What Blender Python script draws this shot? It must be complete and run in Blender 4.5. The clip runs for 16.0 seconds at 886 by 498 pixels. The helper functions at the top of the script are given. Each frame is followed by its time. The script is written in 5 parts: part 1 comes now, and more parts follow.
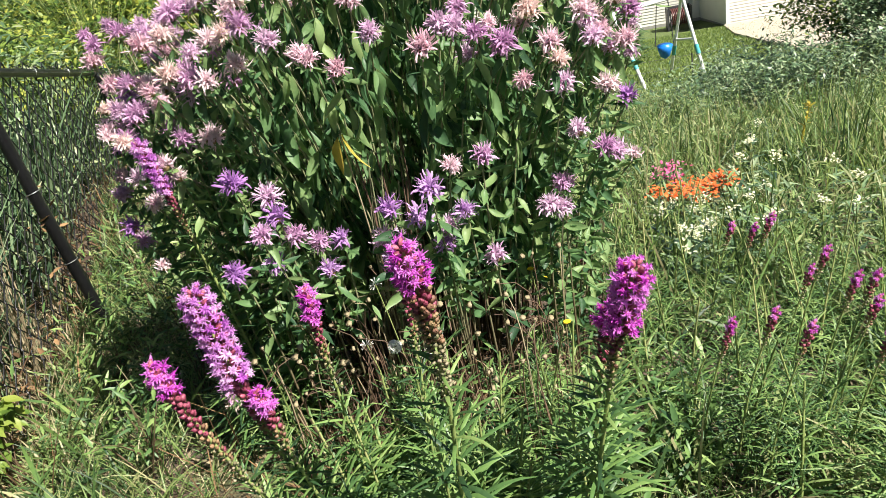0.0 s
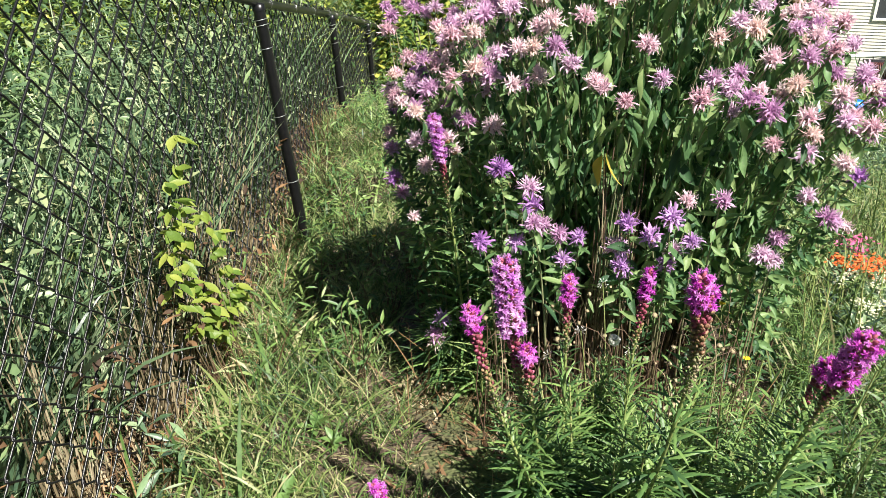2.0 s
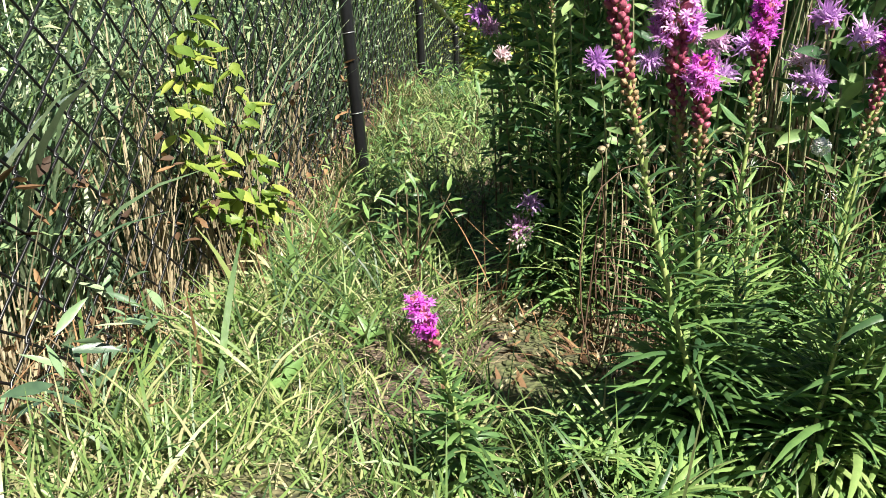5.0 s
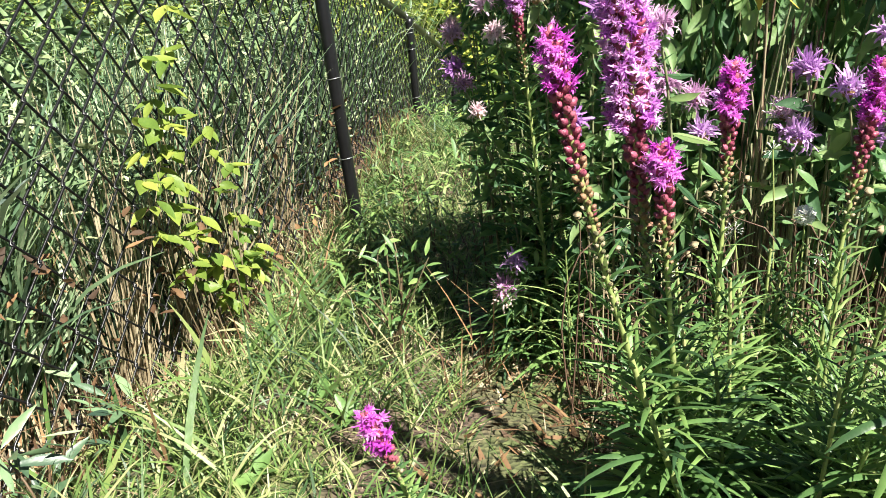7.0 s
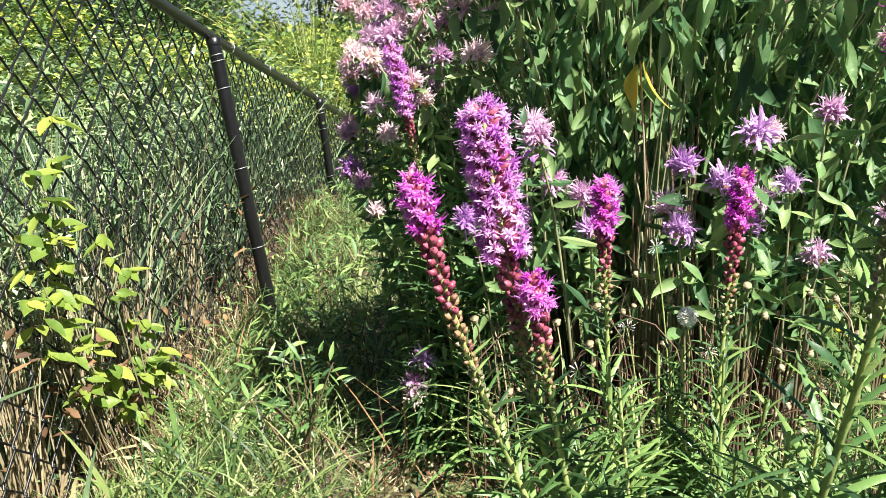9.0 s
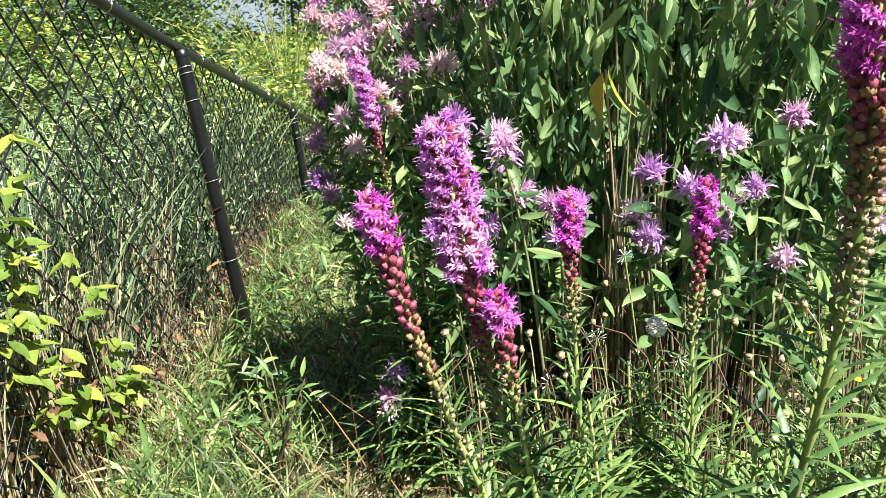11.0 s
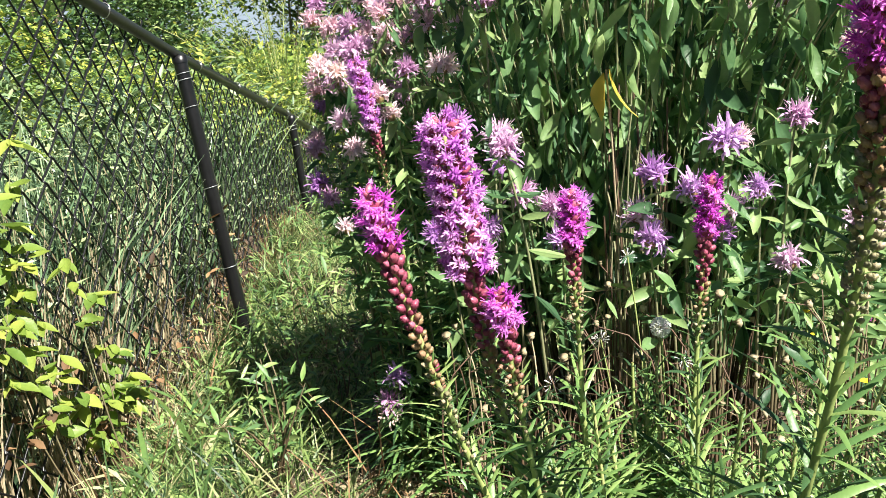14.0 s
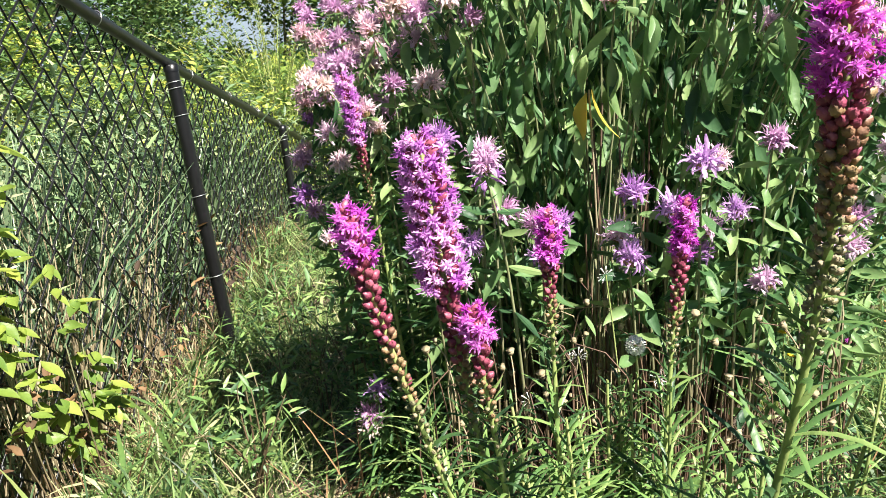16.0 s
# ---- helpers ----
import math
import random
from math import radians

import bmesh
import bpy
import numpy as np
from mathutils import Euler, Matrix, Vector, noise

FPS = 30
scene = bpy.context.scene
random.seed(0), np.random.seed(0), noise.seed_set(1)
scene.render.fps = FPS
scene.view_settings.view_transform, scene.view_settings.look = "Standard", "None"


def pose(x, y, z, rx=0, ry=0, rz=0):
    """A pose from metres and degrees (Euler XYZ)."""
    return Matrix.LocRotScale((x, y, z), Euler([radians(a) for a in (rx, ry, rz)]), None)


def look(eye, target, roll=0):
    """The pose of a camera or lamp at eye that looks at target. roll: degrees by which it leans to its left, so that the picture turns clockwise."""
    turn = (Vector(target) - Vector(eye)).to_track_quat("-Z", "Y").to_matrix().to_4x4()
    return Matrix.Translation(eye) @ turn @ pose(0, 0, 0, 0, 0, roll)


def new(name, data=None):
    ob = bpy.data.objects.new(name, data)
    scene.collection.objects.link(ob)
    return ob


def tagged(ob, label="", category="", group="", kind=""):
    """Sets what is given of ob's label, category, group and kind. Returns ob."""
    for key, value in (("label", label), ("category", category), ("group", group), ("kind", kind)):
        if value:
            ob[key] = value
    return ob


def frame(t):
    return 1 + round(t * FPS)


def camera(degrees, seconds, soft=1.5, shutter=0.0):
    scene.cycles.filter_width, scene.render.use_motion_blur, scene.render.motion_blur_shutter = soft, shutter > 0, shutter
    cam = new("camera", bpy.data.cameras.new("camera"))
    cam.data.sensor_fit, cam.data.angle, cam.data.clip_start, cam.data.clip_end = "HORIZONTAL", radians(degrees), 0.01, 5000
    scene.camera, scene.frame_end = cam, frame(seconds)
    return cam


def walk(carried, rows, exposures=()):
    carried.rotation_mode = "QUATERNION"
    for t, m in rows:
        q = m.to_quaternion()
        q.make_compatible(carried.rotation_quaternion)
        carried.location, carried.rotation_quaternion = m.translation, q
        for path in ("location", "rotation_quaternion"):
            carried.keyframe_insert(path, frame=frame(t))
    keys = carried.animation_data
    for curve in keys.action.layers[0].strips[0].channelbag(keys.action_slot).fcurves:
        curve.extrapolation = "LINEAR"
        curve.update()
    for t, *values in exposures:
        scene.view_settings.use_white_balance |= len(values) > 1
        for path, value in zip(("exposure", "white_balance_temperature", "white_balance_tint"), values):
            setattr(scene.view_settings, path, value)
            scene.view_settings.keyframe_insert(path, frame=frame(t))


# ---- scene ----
cam = camera(60.0, 16.0, soft=0.15)
# seconds, place in metres, turn in degrees
PATH = [
    (0.0, -0.0080, 0.0087, 1.3262, 62.71, 10.79, 2.86),
    (0.5, -0.0110, -0.1536, 1.4751, 62.79, 8.31, 7.95),
    (1.0, -0.1233, -0.2033, 1.5854, 63.29, 5.25, 10.68),
    (1.5, -0.1824, -0.2352, 1.6205, 63.97, 3.93, 13.28),
    (2.0, -0.2315, -0.2972, 1.5235, 62.54, 1.06, 17.35),
    (2.5, -0.3087, -0.3098, 1.4162, 59.96, 0.56, 20.31),
    (3.0, -0.2920, -0.3090, 1.3967, 59.29, 1.19, 20.22),
    (3.5, -0.3000, -0.2589, 1.2781, 61.15, 1.53, 21.34),
    (4.0, -0.3264, -0.0642, 0.9653, 63.84, 0.83, 22.57),
    (6.5, -0.3904, 0.0725, 0.7605, 69.99, 0.10, 25.36),
    (7.0, -0.3443, 0.1350, 0.8661, 69.25, 2.21, 23.93),
    (7.5, -0.2975, 0.1898, 0.9165, 70.17, 2.80, 22.42),
    (8.0, -0.2986, 0.1844, 0.9255, 71.46, 3.10, 20.67),
    (8.5, -0.3014, 0.1906, 0.9263, 72.67, 3.47, 18.84),
    (9.0, -0.3035, 0.1876, 0.9306, 73.62, 3.70, 17.85),
    (9.5, -0.2974, 0.1828, 0.9371, 74.07, 3.89, 17.30),
    (12.0, -0.2893, 0.2212, 0.9381, 73.77, 4.73, 15.68),
    (12.5, -0.2906, 0.2192, 0.9311, 74.04, 5.03, 15.92),
    (13.0, -0.2852, 0.2155, 0.9303, 74.18, 5.14, 15.64),
    (13.5, -0.2899, 0.2207, 0.9253, 74.11, 4.96, 15.61),
    (14.0, -0.2957, 0.2145, 0.9267, 74.43, 4.83, 15.89),
    (14.5, -0.2847, 0.2038, 0.9384, 75.18, 4.14, 15.63),
    (15.0, -0.2810, 0.1933, 0.9450, 75.58, 3.29, 15.64),
    (15.5, -0.2840, 0.1979, 0.9383, 75.51, 3.11, 15.92),
    (16.0, -0.2787, 0.2087, 0.9315, 75.36, 3.50, 15.49),
]
walk(cam, [(t, pose(x, y, z, rx, ry, rz)) for t, x, y, z, rx, ry, rz in PATH], [(0, 1.27), (1.5, 1.28), (3.0, 1.46), (6.5, 1.68), (9.0, 1.74), (16.0, 1.74)])

# ---- light ----
SUN = Vector((0.52, -0.30, 0.80)).normalized()
world = bpy.data.worlds.new("sky")
world.use_nodes = True
scene.world = world
wn = world.node_tree.nodes
sky = wn.new("ShaderNodeTexSky")
sky.sky_type, sky.sun_disc = "NISHITA", False
sky.sun_elevation, sky.sun_rotation = math.asin(SUN.z), math.atan2(SUN.x, SUN.y)
sky.air_density, sky.dust_density = 1.0, 0.5
wn["Background"].inputs["Strength"].default_value = 0.025
world.node_tree.links.new(sky.outputs["Color"], wn["Background"].inputs["Color"])
sun_data = bpy.data.lights.new("sun", "SUN")
sun_data.energy, sun_data.angle, sun_data.color = 5.0, radians(0.55), (1.0, 0.95, 0.86)
sun = new("sun", sun_data)
sun.matrix_world = look(SUN * 40, (0, 0, 0))

# ---- materials ----


def tree_of(name):
    m = bpy.data.materials.new(name)
    m.use_nodes = True
    return m, m.node_tree.nodes, m.node_tree.links


def ramp_of(nodes, colours):
    r = nodes.new("ShaderNodeValToRGB")
    while len(r.color_ramp.elements) < len(colours):
        r.color_ramp.elements.new(0.5)
    for i, c in enumerate(colours):
        r.color_ramp.elements[i].position = i / max(1, len(colours) - 1)
        r.color_ramp.elements[i].color = (*c, 1)
    return r


def plant_material(name, colours, rough=0.5, through_light=0.3, grain=60.0, per_object=False, gloss=0.4):
    """Leaf or petal: one tone a piece, finer mottling over it, some light shining through."""
    m, n, l = tree_of(name)
    b = n["Principled BSDF"]
    pick = n.new("ShaderNodeObjectInfo") if per_object else n.new("ShaderNodeNewGeometry")
    rand = pick.outputs["Random"] if per_object else pick.outputs["Random Per Island"]
    tex = n.new("ShaderNodeTexNoise")
    tex.inputs["Scale"].default_value, tex.inputs["Detail"].default_value = grain, 3
    coord = n.new("ShaderNodeTexCoord")
    l.new(coord.outputs["Object"], tex.inputs["Vector"])
    big = n.new("ShaderNodeTexNoise")
    big.inputs["Scale"].default_value = grain / 22
    l.new(coord.outputs["Object"], big.inputs["Vector"])
    mix = n.new("ShaderNodeMath")
    mix.operation = "MULTIPLY_ADD"
    l.new(tex.outputs["Fac"], mix.inputs[0])
    mix.inputs[1].default_value = 0.35
    add = n.new("ShaderNodeMath")
    add.operation = "MULTIPLY_ADD"
    l.new(rand, add.inputs[0])
    add.inputs[1].default_value = 0.95
    l.new(big.outputs["Fac"], add.inputs[2])
    sub = n.new("ShaderNodeMath")
    sub.operation = "SUBTRACT"
    l.new(add.outputs[0], sub.inputs[0])
    sub.inputs[1].default_value = 0.64
    l.new(sub.outputs[0], mix.inputs[2])
    if colours[0][1] > colours[0][0] and colours[0][1] > 1.5 * colours[0][2]:
        colours = [(r * 1.12 + 0.004, g, b * 1.75 + 0.008) for r, g, b in colours]
    ramp = ramp_of(n, colours)
    l.new(mix.outputs[0], ramp.inputs["Fac"])
    l.new(ramp.outputs["Color"], b.inputs["Base Color"])
    b.inputs["Roughness"].default_value = rough
    b.inputs["Specular IOR Level"].default_value = gloss
    bump = n.new("ShaderNodeBump")
    bump.inputs["Strength"].default_value, bump.inputs["Distance"].default_value = 0.35, 0.004
    l.new(tex.outputs["Fac"], bump.inputs["Height"])
    l.new(bump.outputs["Normal"], b.inputs["Normal"])
    t = n.new("ShaderNodeBsdfTranslucent")
    l.new(ramp.outputs["Color"], t.inputs["Color"])
    blend = n.new("ShaderNodeMixShader")
    blend.inputs[0].default_value = through_light
    l.new(b.outputs[0], blend.inputs[1])
    l.new(t.outputs[0], blend.inputs[2])
    l.new(blend.outputs[0], n["Material Output"].inputs["Surface"])
    return m


def solid_material(name, colours, rough=0.6, metal=0.0, grain=20.0, bump_height=0.002, stretch=(1, 1, 1)):
    m, n, l = tree_of(name)
    b = n["Principled BSDF"]
    coord, space = n.new("ShaderNodeTexCoord"), n.new("ShaderNodeMapping")
    space.inputs["Scale"].default_value = stretch
    l.new(coord.outputs["Object"], space.inputs["Vector"])
    tex, wide = n.new("ShaderNodeTexNoise"), n.new("ShaderNodeTexNoise")
    tex.inputs["Scale"].default_value, tex.inputs["Detail"].default_value = grain, 6
    wide.inputs["Scale"].default_value, wide.inputs["Detail"].default_value = grain / 12, 3
    for t in (tex, wide):
        l.new(space.outputs["Vector"], t.inputs["Vector"])
    mean = n.new("ShaderNodeMath")
    mean.operation = "ADD"
    l.new(tex.outputs["Fac"], mean.inputs[0])
    l.new(wide.outputs["Fac"], mean.inputs[1])
    span = n.new("ShaderNodeMapRange")
    span.inputs["From Min"].default_value, span.inputs["From Max"].default_value = 0.65, 1.35
    l.new(mean.outputs[0], span.inputs["Value"])
    ramp = ramp_of(n, colours)
    l.new(span.outputs["Result"], ramp.inputs["Fac"])
    l.new(ramp.outputs["Color"], b.inputs["Base Color"])
    b.inputs["Roughness"].default_value, b.inputs["Metallic"].default_value = rough, metal
    bump = n.new("ShaderNodeBump")
    bump.inputs["Strength"].default_value, bump.inputs["Distance"].default_value = 0.6, bump_height
    l.new(tex.outputs["Fac"], bump.inputs["Height"])
    l.new(bump.outputs["Normal"], b.inputs["Normal"])
    return m


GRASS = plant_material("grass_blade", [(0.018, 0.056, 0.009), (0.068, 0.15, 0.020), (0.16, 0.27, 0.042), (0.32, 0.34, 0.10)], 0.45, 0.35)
# lighter copy of the grass, with sunlight put into its colours
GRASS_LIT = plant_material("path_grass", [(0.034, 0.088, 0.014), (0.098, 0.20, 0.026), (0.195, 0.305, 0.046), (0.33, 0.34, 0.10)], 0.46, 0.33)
STRAW = plant_material("dry_straw", [(0.17, 0.13, 0.075), (0.34, 0.28, 0.17), (0.50, 0.43, 0.29)], 0.7, 0.2)
WEED = plant_material("weed_leaf", [(0.026, 0.062, 0.020), (0.076, 0.158, 0.042), (0.180, 0.305, 0.085), (0.32, 0.43, 0.15)], 0.38, 0.2)
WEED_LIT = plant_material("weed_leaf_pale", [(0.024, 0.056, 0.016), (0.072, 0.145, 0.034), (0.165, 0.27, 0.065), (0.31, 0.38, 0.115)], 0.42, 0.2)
MEADOW = plant_material("meadow_leaf", [(0.028, 0.07, 0.016), (0.085, 0.17, 0.03), (0.18, 0.29, 0.05), (0.32, 0.38, 0.10)], 0.5, 0.33)
BALM_LEAF = plant_material("balm_leaf", [(0.036, 0.106, 0.026), (0.088, 0.215, 0.046), (0.178, 0.345, 0.072), (0.31, 0.47, 0.105)], 0.44, 0.52, 90)
DRY_STEM = plant_material("dry_stem", [(0.05, 0.032, 0.02), (0.10, 0.06, 0.04), (0.20, 0.13, 0.08)], 0.65, 0.0, 40)
BALM_STEM = plant_material("balm_stem", [(0.09, 0.13, 0.03), (0.18, 0.22, 0.06), (0.29, 0.27, 0.11)], 0.55, 0.0, 40)
BN, BL = BALM_STEM.node_tree.nodes, BALM_STEM.node_tree.links
wood, rise, up_z = BN.new("ShaderNodeMix"), BN.new("ShaderNodeMapRange"), BN.new("ShaderNodeSeparateXYZ")
wood.data_type = "RGBA"
wood.inputs["A"].default_value = (0.11, 0.072, 0.042, 1)
rise.inputs["From Min"].default_value, rise.inputs["From Max"].default_value = 0.15, 0.5
BL.new(BN["Texture Coordinate"].outputs["Object"], up_z.inputs["Vector"])
BL.new(up_z.outputs["Z"], rise.inputs["Value"])
BL.new(rise.outputs["Result"], wood.inputs["Factor"])
BL.new(BN["Color Ramp"].outputs["Color"], wood.inputs["B"])
BL.new(wood.outputs["Result"], BN["Principled BSDF"].inputs["Base Color"])
STAR_LEAF = plant_material("star_leaf", [(0.026, 0.078, 0.014), (0.076, 0.178, 0.027), (0.155, 0.295, 0.044), (0.26, 0.39, 0.075)], 0.42, 0.32, 70)
STAR_STEM = plant_material("star_stem", [(0.127, 0.196, 0.031), (0.215, 0.299, 0.052), (0.304, 0.345, 0.083)], 0.5, 0.0)
VINE_LEAF = plant_material("vine_leaf", [(0.105, 0.21, 0.018), (0.19, 0.30, 0.026), (0.32, 0.41, 0.045)], 0.45, 0.45, 110, True)
SHRUB_LEAF = plant_material("shrub_leaf", [(0.022, 0.065, 0.011), (0.075, 0.165, 0.020), (0.19, 0.31, 0.033), (0.38, 0.46, 0.05)], 0.5, 0.38, 10)
YELLOW_SHRUB = plant_material("yellow_shrub_leaf", [(0.026, 0.075, 0.012), (0.09, 0.19, 0.022), (0.22, 0.34, 0.034), (0.44, 0.49, 0.05)], 0.5, 0.4, 10)
TREE_LEAF = plant_material("tree_leaf", [(0.031, 0.085, 0.019), (0.078, 0.171, 0.031), (0.155, 0.279, 0.046), (0.232, 0.341, 0.062)], 0.5, 0.3, 10)
NEEDLE = plant_material("evergreen_spray", [(0.025, 0.065, 0.014), (0.06, 0.13, 0.024), (0.12, 0.20, 0.04)], 0.55, 0.25, 10)
LAWN = plant_material("lawn_blade", [(0.065, 0.13, 0.014), (0.13, 0.22, 0.022), (0.21, 0.31, 0.036)], 0.5, 0.35)
PINK = plant_material("balm_petal", [(0.54, 0.29, 0.51), (0.64, 0.40, 0.60), (0.71, 0.50, 0.67), (0.78, 0.60, 0.73)], 0.5, 0.4, 170, True)
PALE = plant_material("balm_petal_faded", [(0.70, 0.46, 0.54), (0.79, 0.58, 0.66), (0.84, 0.68, 0.72), (0.78, 0.60, 0.54)], 0.55, 0.4, 170, True)
VIOLET = plant_material("balm_petal_lilac", [(0.42, 0.19, 0.52), (0.53, 0.29, 0.62), (0.63, 0.40, 0.70)], 0.5, 0.36, 170, True)
BUTTON = plant_material("balm_button", [(0.20, 0.10, 0.06), (0.34, 0.22, 0.10), (0.42, 0.32, 0.16)], 0.6, 0.1, 50)
MAGENTA = plant_material("star_floret", [(0.50, 0.045, 0.47), (0.67, 0.11, 0.63), (0.79, 0.22, 0.76), (0.86, 0.40, 0.85)], 0.45, 0.38, 260, True)
LILAC = plant_material("star_floret_old", [(0.50, 0.13, 0.56), (0.66, 0.26, 0.71), (0.77, 0.41, 0.79), (0.85, 0.57, 0.84)], 0.5, 0.38, 260, True)
BUD_RED = plant_material("star_bud_red", [(0.18, 0.035, 0.065), (0.30, 0.065, 0.11), (0.43, 0.13, 0.18)], 0.4, 0.1, 200, True)
BUD_TAN = plant_material("star_bud_tan", [(0.20, 0.10, 0.07), (0.27, 0.16, 0.09), (0.30, 0.22, 0.11)], 0.45, 0.08, 200, True)
BUD_GREEN = plant_material("star_bud_green", [(0.15, 0.17, 0.05), (0.23, 0.24, 0.07), (0.29, 0.27, 0.10)], 0.45, 0.1, 200, True)
ORANGE = plant_material("orange_petal", [(0.70, 0.09, 0.02), (0.80, 0.16, 0.04), (0.85, 0.26, 0.08)], 0.5, 0.25)
ROSE = plant_material("rose_petal", [(0.55, 0.08, 0.22), (0.66, 0.16, 0.34)], 0.5, 0.25)
WHITE = plant_material("white_petal", [(0.60, 0.58, 0.34), (0.70, 0.69, 0.48), (0.78, 0.77, 0.64)], 0.6, 0.3)
YELLOW = plant_material("yellow_petal", [(0.75, 0.48, 0.02), (0.85, 0.62, 0.03)], 0.5, 0.25)
FLUFF = plant_material("seed_fluff", [(0.80, 0.80, 0.77), (0.88, 0.88, 0.86)], 0.8, 0.5)
DEAD_LEAF = plant_material("dead_leaf", [(0.045, 0.026, 0.015), (0.13, 0.072, 0.034), (0.30, 0.18, 0.085)], 0.75, 0.2)
YELLOW_LEAF = plant_material("yellowed_leaf", [(0.26, 0.34, 0.03), (0.46, 0.46, 0.04), (0.64, 0.50, 0.05)], 0.5, 0.5)
BLACK_VINYL = solid_material("black_vinyl", [(0.003, 0.003, 0.0035), (0.008, 0.008, 0.009)], 0.32, 0, 60, 0.0006)
BLACK_VINYL.node_tree.nodes["Principled BSDF"].inputs["Specular IOR Level"].default_value = 0.45
STEEL = solid_material("tie_wire", [(0.45, 0.45, 0.46), (0.6, 0.6, 0.6)], 0.35, 0.9, 80, 0.0003)
BARK = solid_material("bark", [(0.06, 0.045, 0.03), (0.14, 0.11, 0.08)], 0.85, 0, 14, 0.02, (1, 1, 0.25))
SIDING = solid_material("vinyl_siding", [(0.66, 0.64, 0.57), (0.73, 0.71, 0.64)], 0.5, 0, 3, 0.002)
TRIM_WHITE = solid_material("painted_trim", [(0.74, 0.74, 0.72), (0.82, 0.82, 0.80)], 0.45, 0, 8, 0.001)
CONCRETE = solid_material("patio_concrete", [(0.38, 0.33, 0.26), (0.46, 0.41, 0.33)], 0.85, 0, 8, 0.004)
FOUNDATION = solid_material("foundation", [(0.26, 0.25, 0.23), (0.36, 0.35, 0.33)], 0.9, 0, 10, 0.004)
ROOF = solid_material("roof_shingle", [(0.22, 0.20, 0.18), (0.32, 0.30, 0.27)], 0.9, 0, 12, 0.006)
WHITE_PIPE = solid_material("white_tube", [(0.66, 0.67, 0.68), (0.76, 0.77, 0.78)], 0.35, 0, 20, 0.0005)
TEAL = solid_material("teal_plastic", [(0.05, 0.30, 0.34), (0.08, 0.38, 0.40)], 0.4, 0, 20, 0.0005)
BLUE = solid_material("blue_plastic", [(0.01, 0.16, 0.62), (0.02, 0.22, 0.74)], 0.35, 0, 20, 0.0005)
RED_HOSE = solid_material("red_hose", [(0.08, 0.02, 0.02), (0.15, 0.045, 0.04)], 0.45, 0, 30, 0.0005)
DARK_STUFF = solid_material("dark_plastic", [(0.03, 0.03, 0.035), (0.07, 0.07, 0.08)], 0.5, 0, 20, 0.001)


def ground_material():
    m, n, l = tree_of("soil_and_thatch")
    b = n["Principled BSDF"]
    coord = n.new("ShaderNodeTexCoord")
    fine, wide, clod = n.new("ShaderNodeTexNoise"), n.new("ShaderNodeTexNoise"), n.new("ShaderNodeTexVoronoi")
    fine.inputs["Scale"].default_value, fine.inputs["Detail"].default_value = 55, 8
    wide.inputs["Scale"].default_value, wide.inputs["Detail"].default_value = 2.2, 4
    clod.inputs["Scale"].default_value = 70
    for t in (fine, wide, clod):
        l.new(coord.outputs["Object"], t.inputs["Vector"])
    soil = ramp_of(n, [(0.032, 0.022, 0.015), (0.09, 0.062, 0.043), (0.20, 0.148, 0.105)])
    moss = ramp_of(n, [(0.03, 0.05, 0.012), (0.08, 0.12, 0.03), (0.20, 0.19, 0.07)])
    for r in (soil, moss):
        l.new(fine.outputs["Fac"], r.inputs["Fac"])
    cut = n.new("ShaderNodeMapRange")
    cut.inputs["From Min"].default_value, cut.inputs["From Max"].default_value = 0.47, 0.62
    l.new(wide.outputs["Fac"], cut.inputs["Value"])
    mix = n.new("ShaderNodeMix")
    mix.data_type = "RGBA"
    # green thatch under the lawn at the foot of the slope
    where, lawn, most = n.new("ShaderNodeSeparateXYZ"), n.new("ShaderNodeMapRange"), n.new("ShaderNodeMath")
    lawn.inputs["From Min"].default_value, lawn.inputs["From Max"].default_value = 7.5, 9.0
    most.operation = "MAXIMUM"
    l.new(coord.outputs["Object"], where.inputs["Vector"])
    l.new(where.outputs["Y"], lawn.inputs["Value"])
    l.new(lawn.outputs["Result"], most.inputs[0])
    l.new(cut.outputs["Result"], most.inputs[1])
    l.new(most.outputs[0], mix.inputs["Factor"])
    l.new(soil.outputs["Color"], mix.inputs["A"])
    l.new(moss.outputs["Color"], mix.inputs["B"])
    l.new(mix.outputs["Result"], b.inputs["Base Color"])
    b.inputs["Roughness"].default_value = 0.92
    bump = n.new("ShaderNodeBump")
    bump.inputs["Strength"].default_value, bump.inputs["Distance"].default_value = 0.9, 0.012
    l.new(clod.outputs["Distance"], bump.inputs["Height"])
    l.new(bump.outputs["Normal"], b.inputs["Normal"])
    return m


SOIL = ground_material()

# ---- geometry tools ----
rng = np.random.default_rng(7)


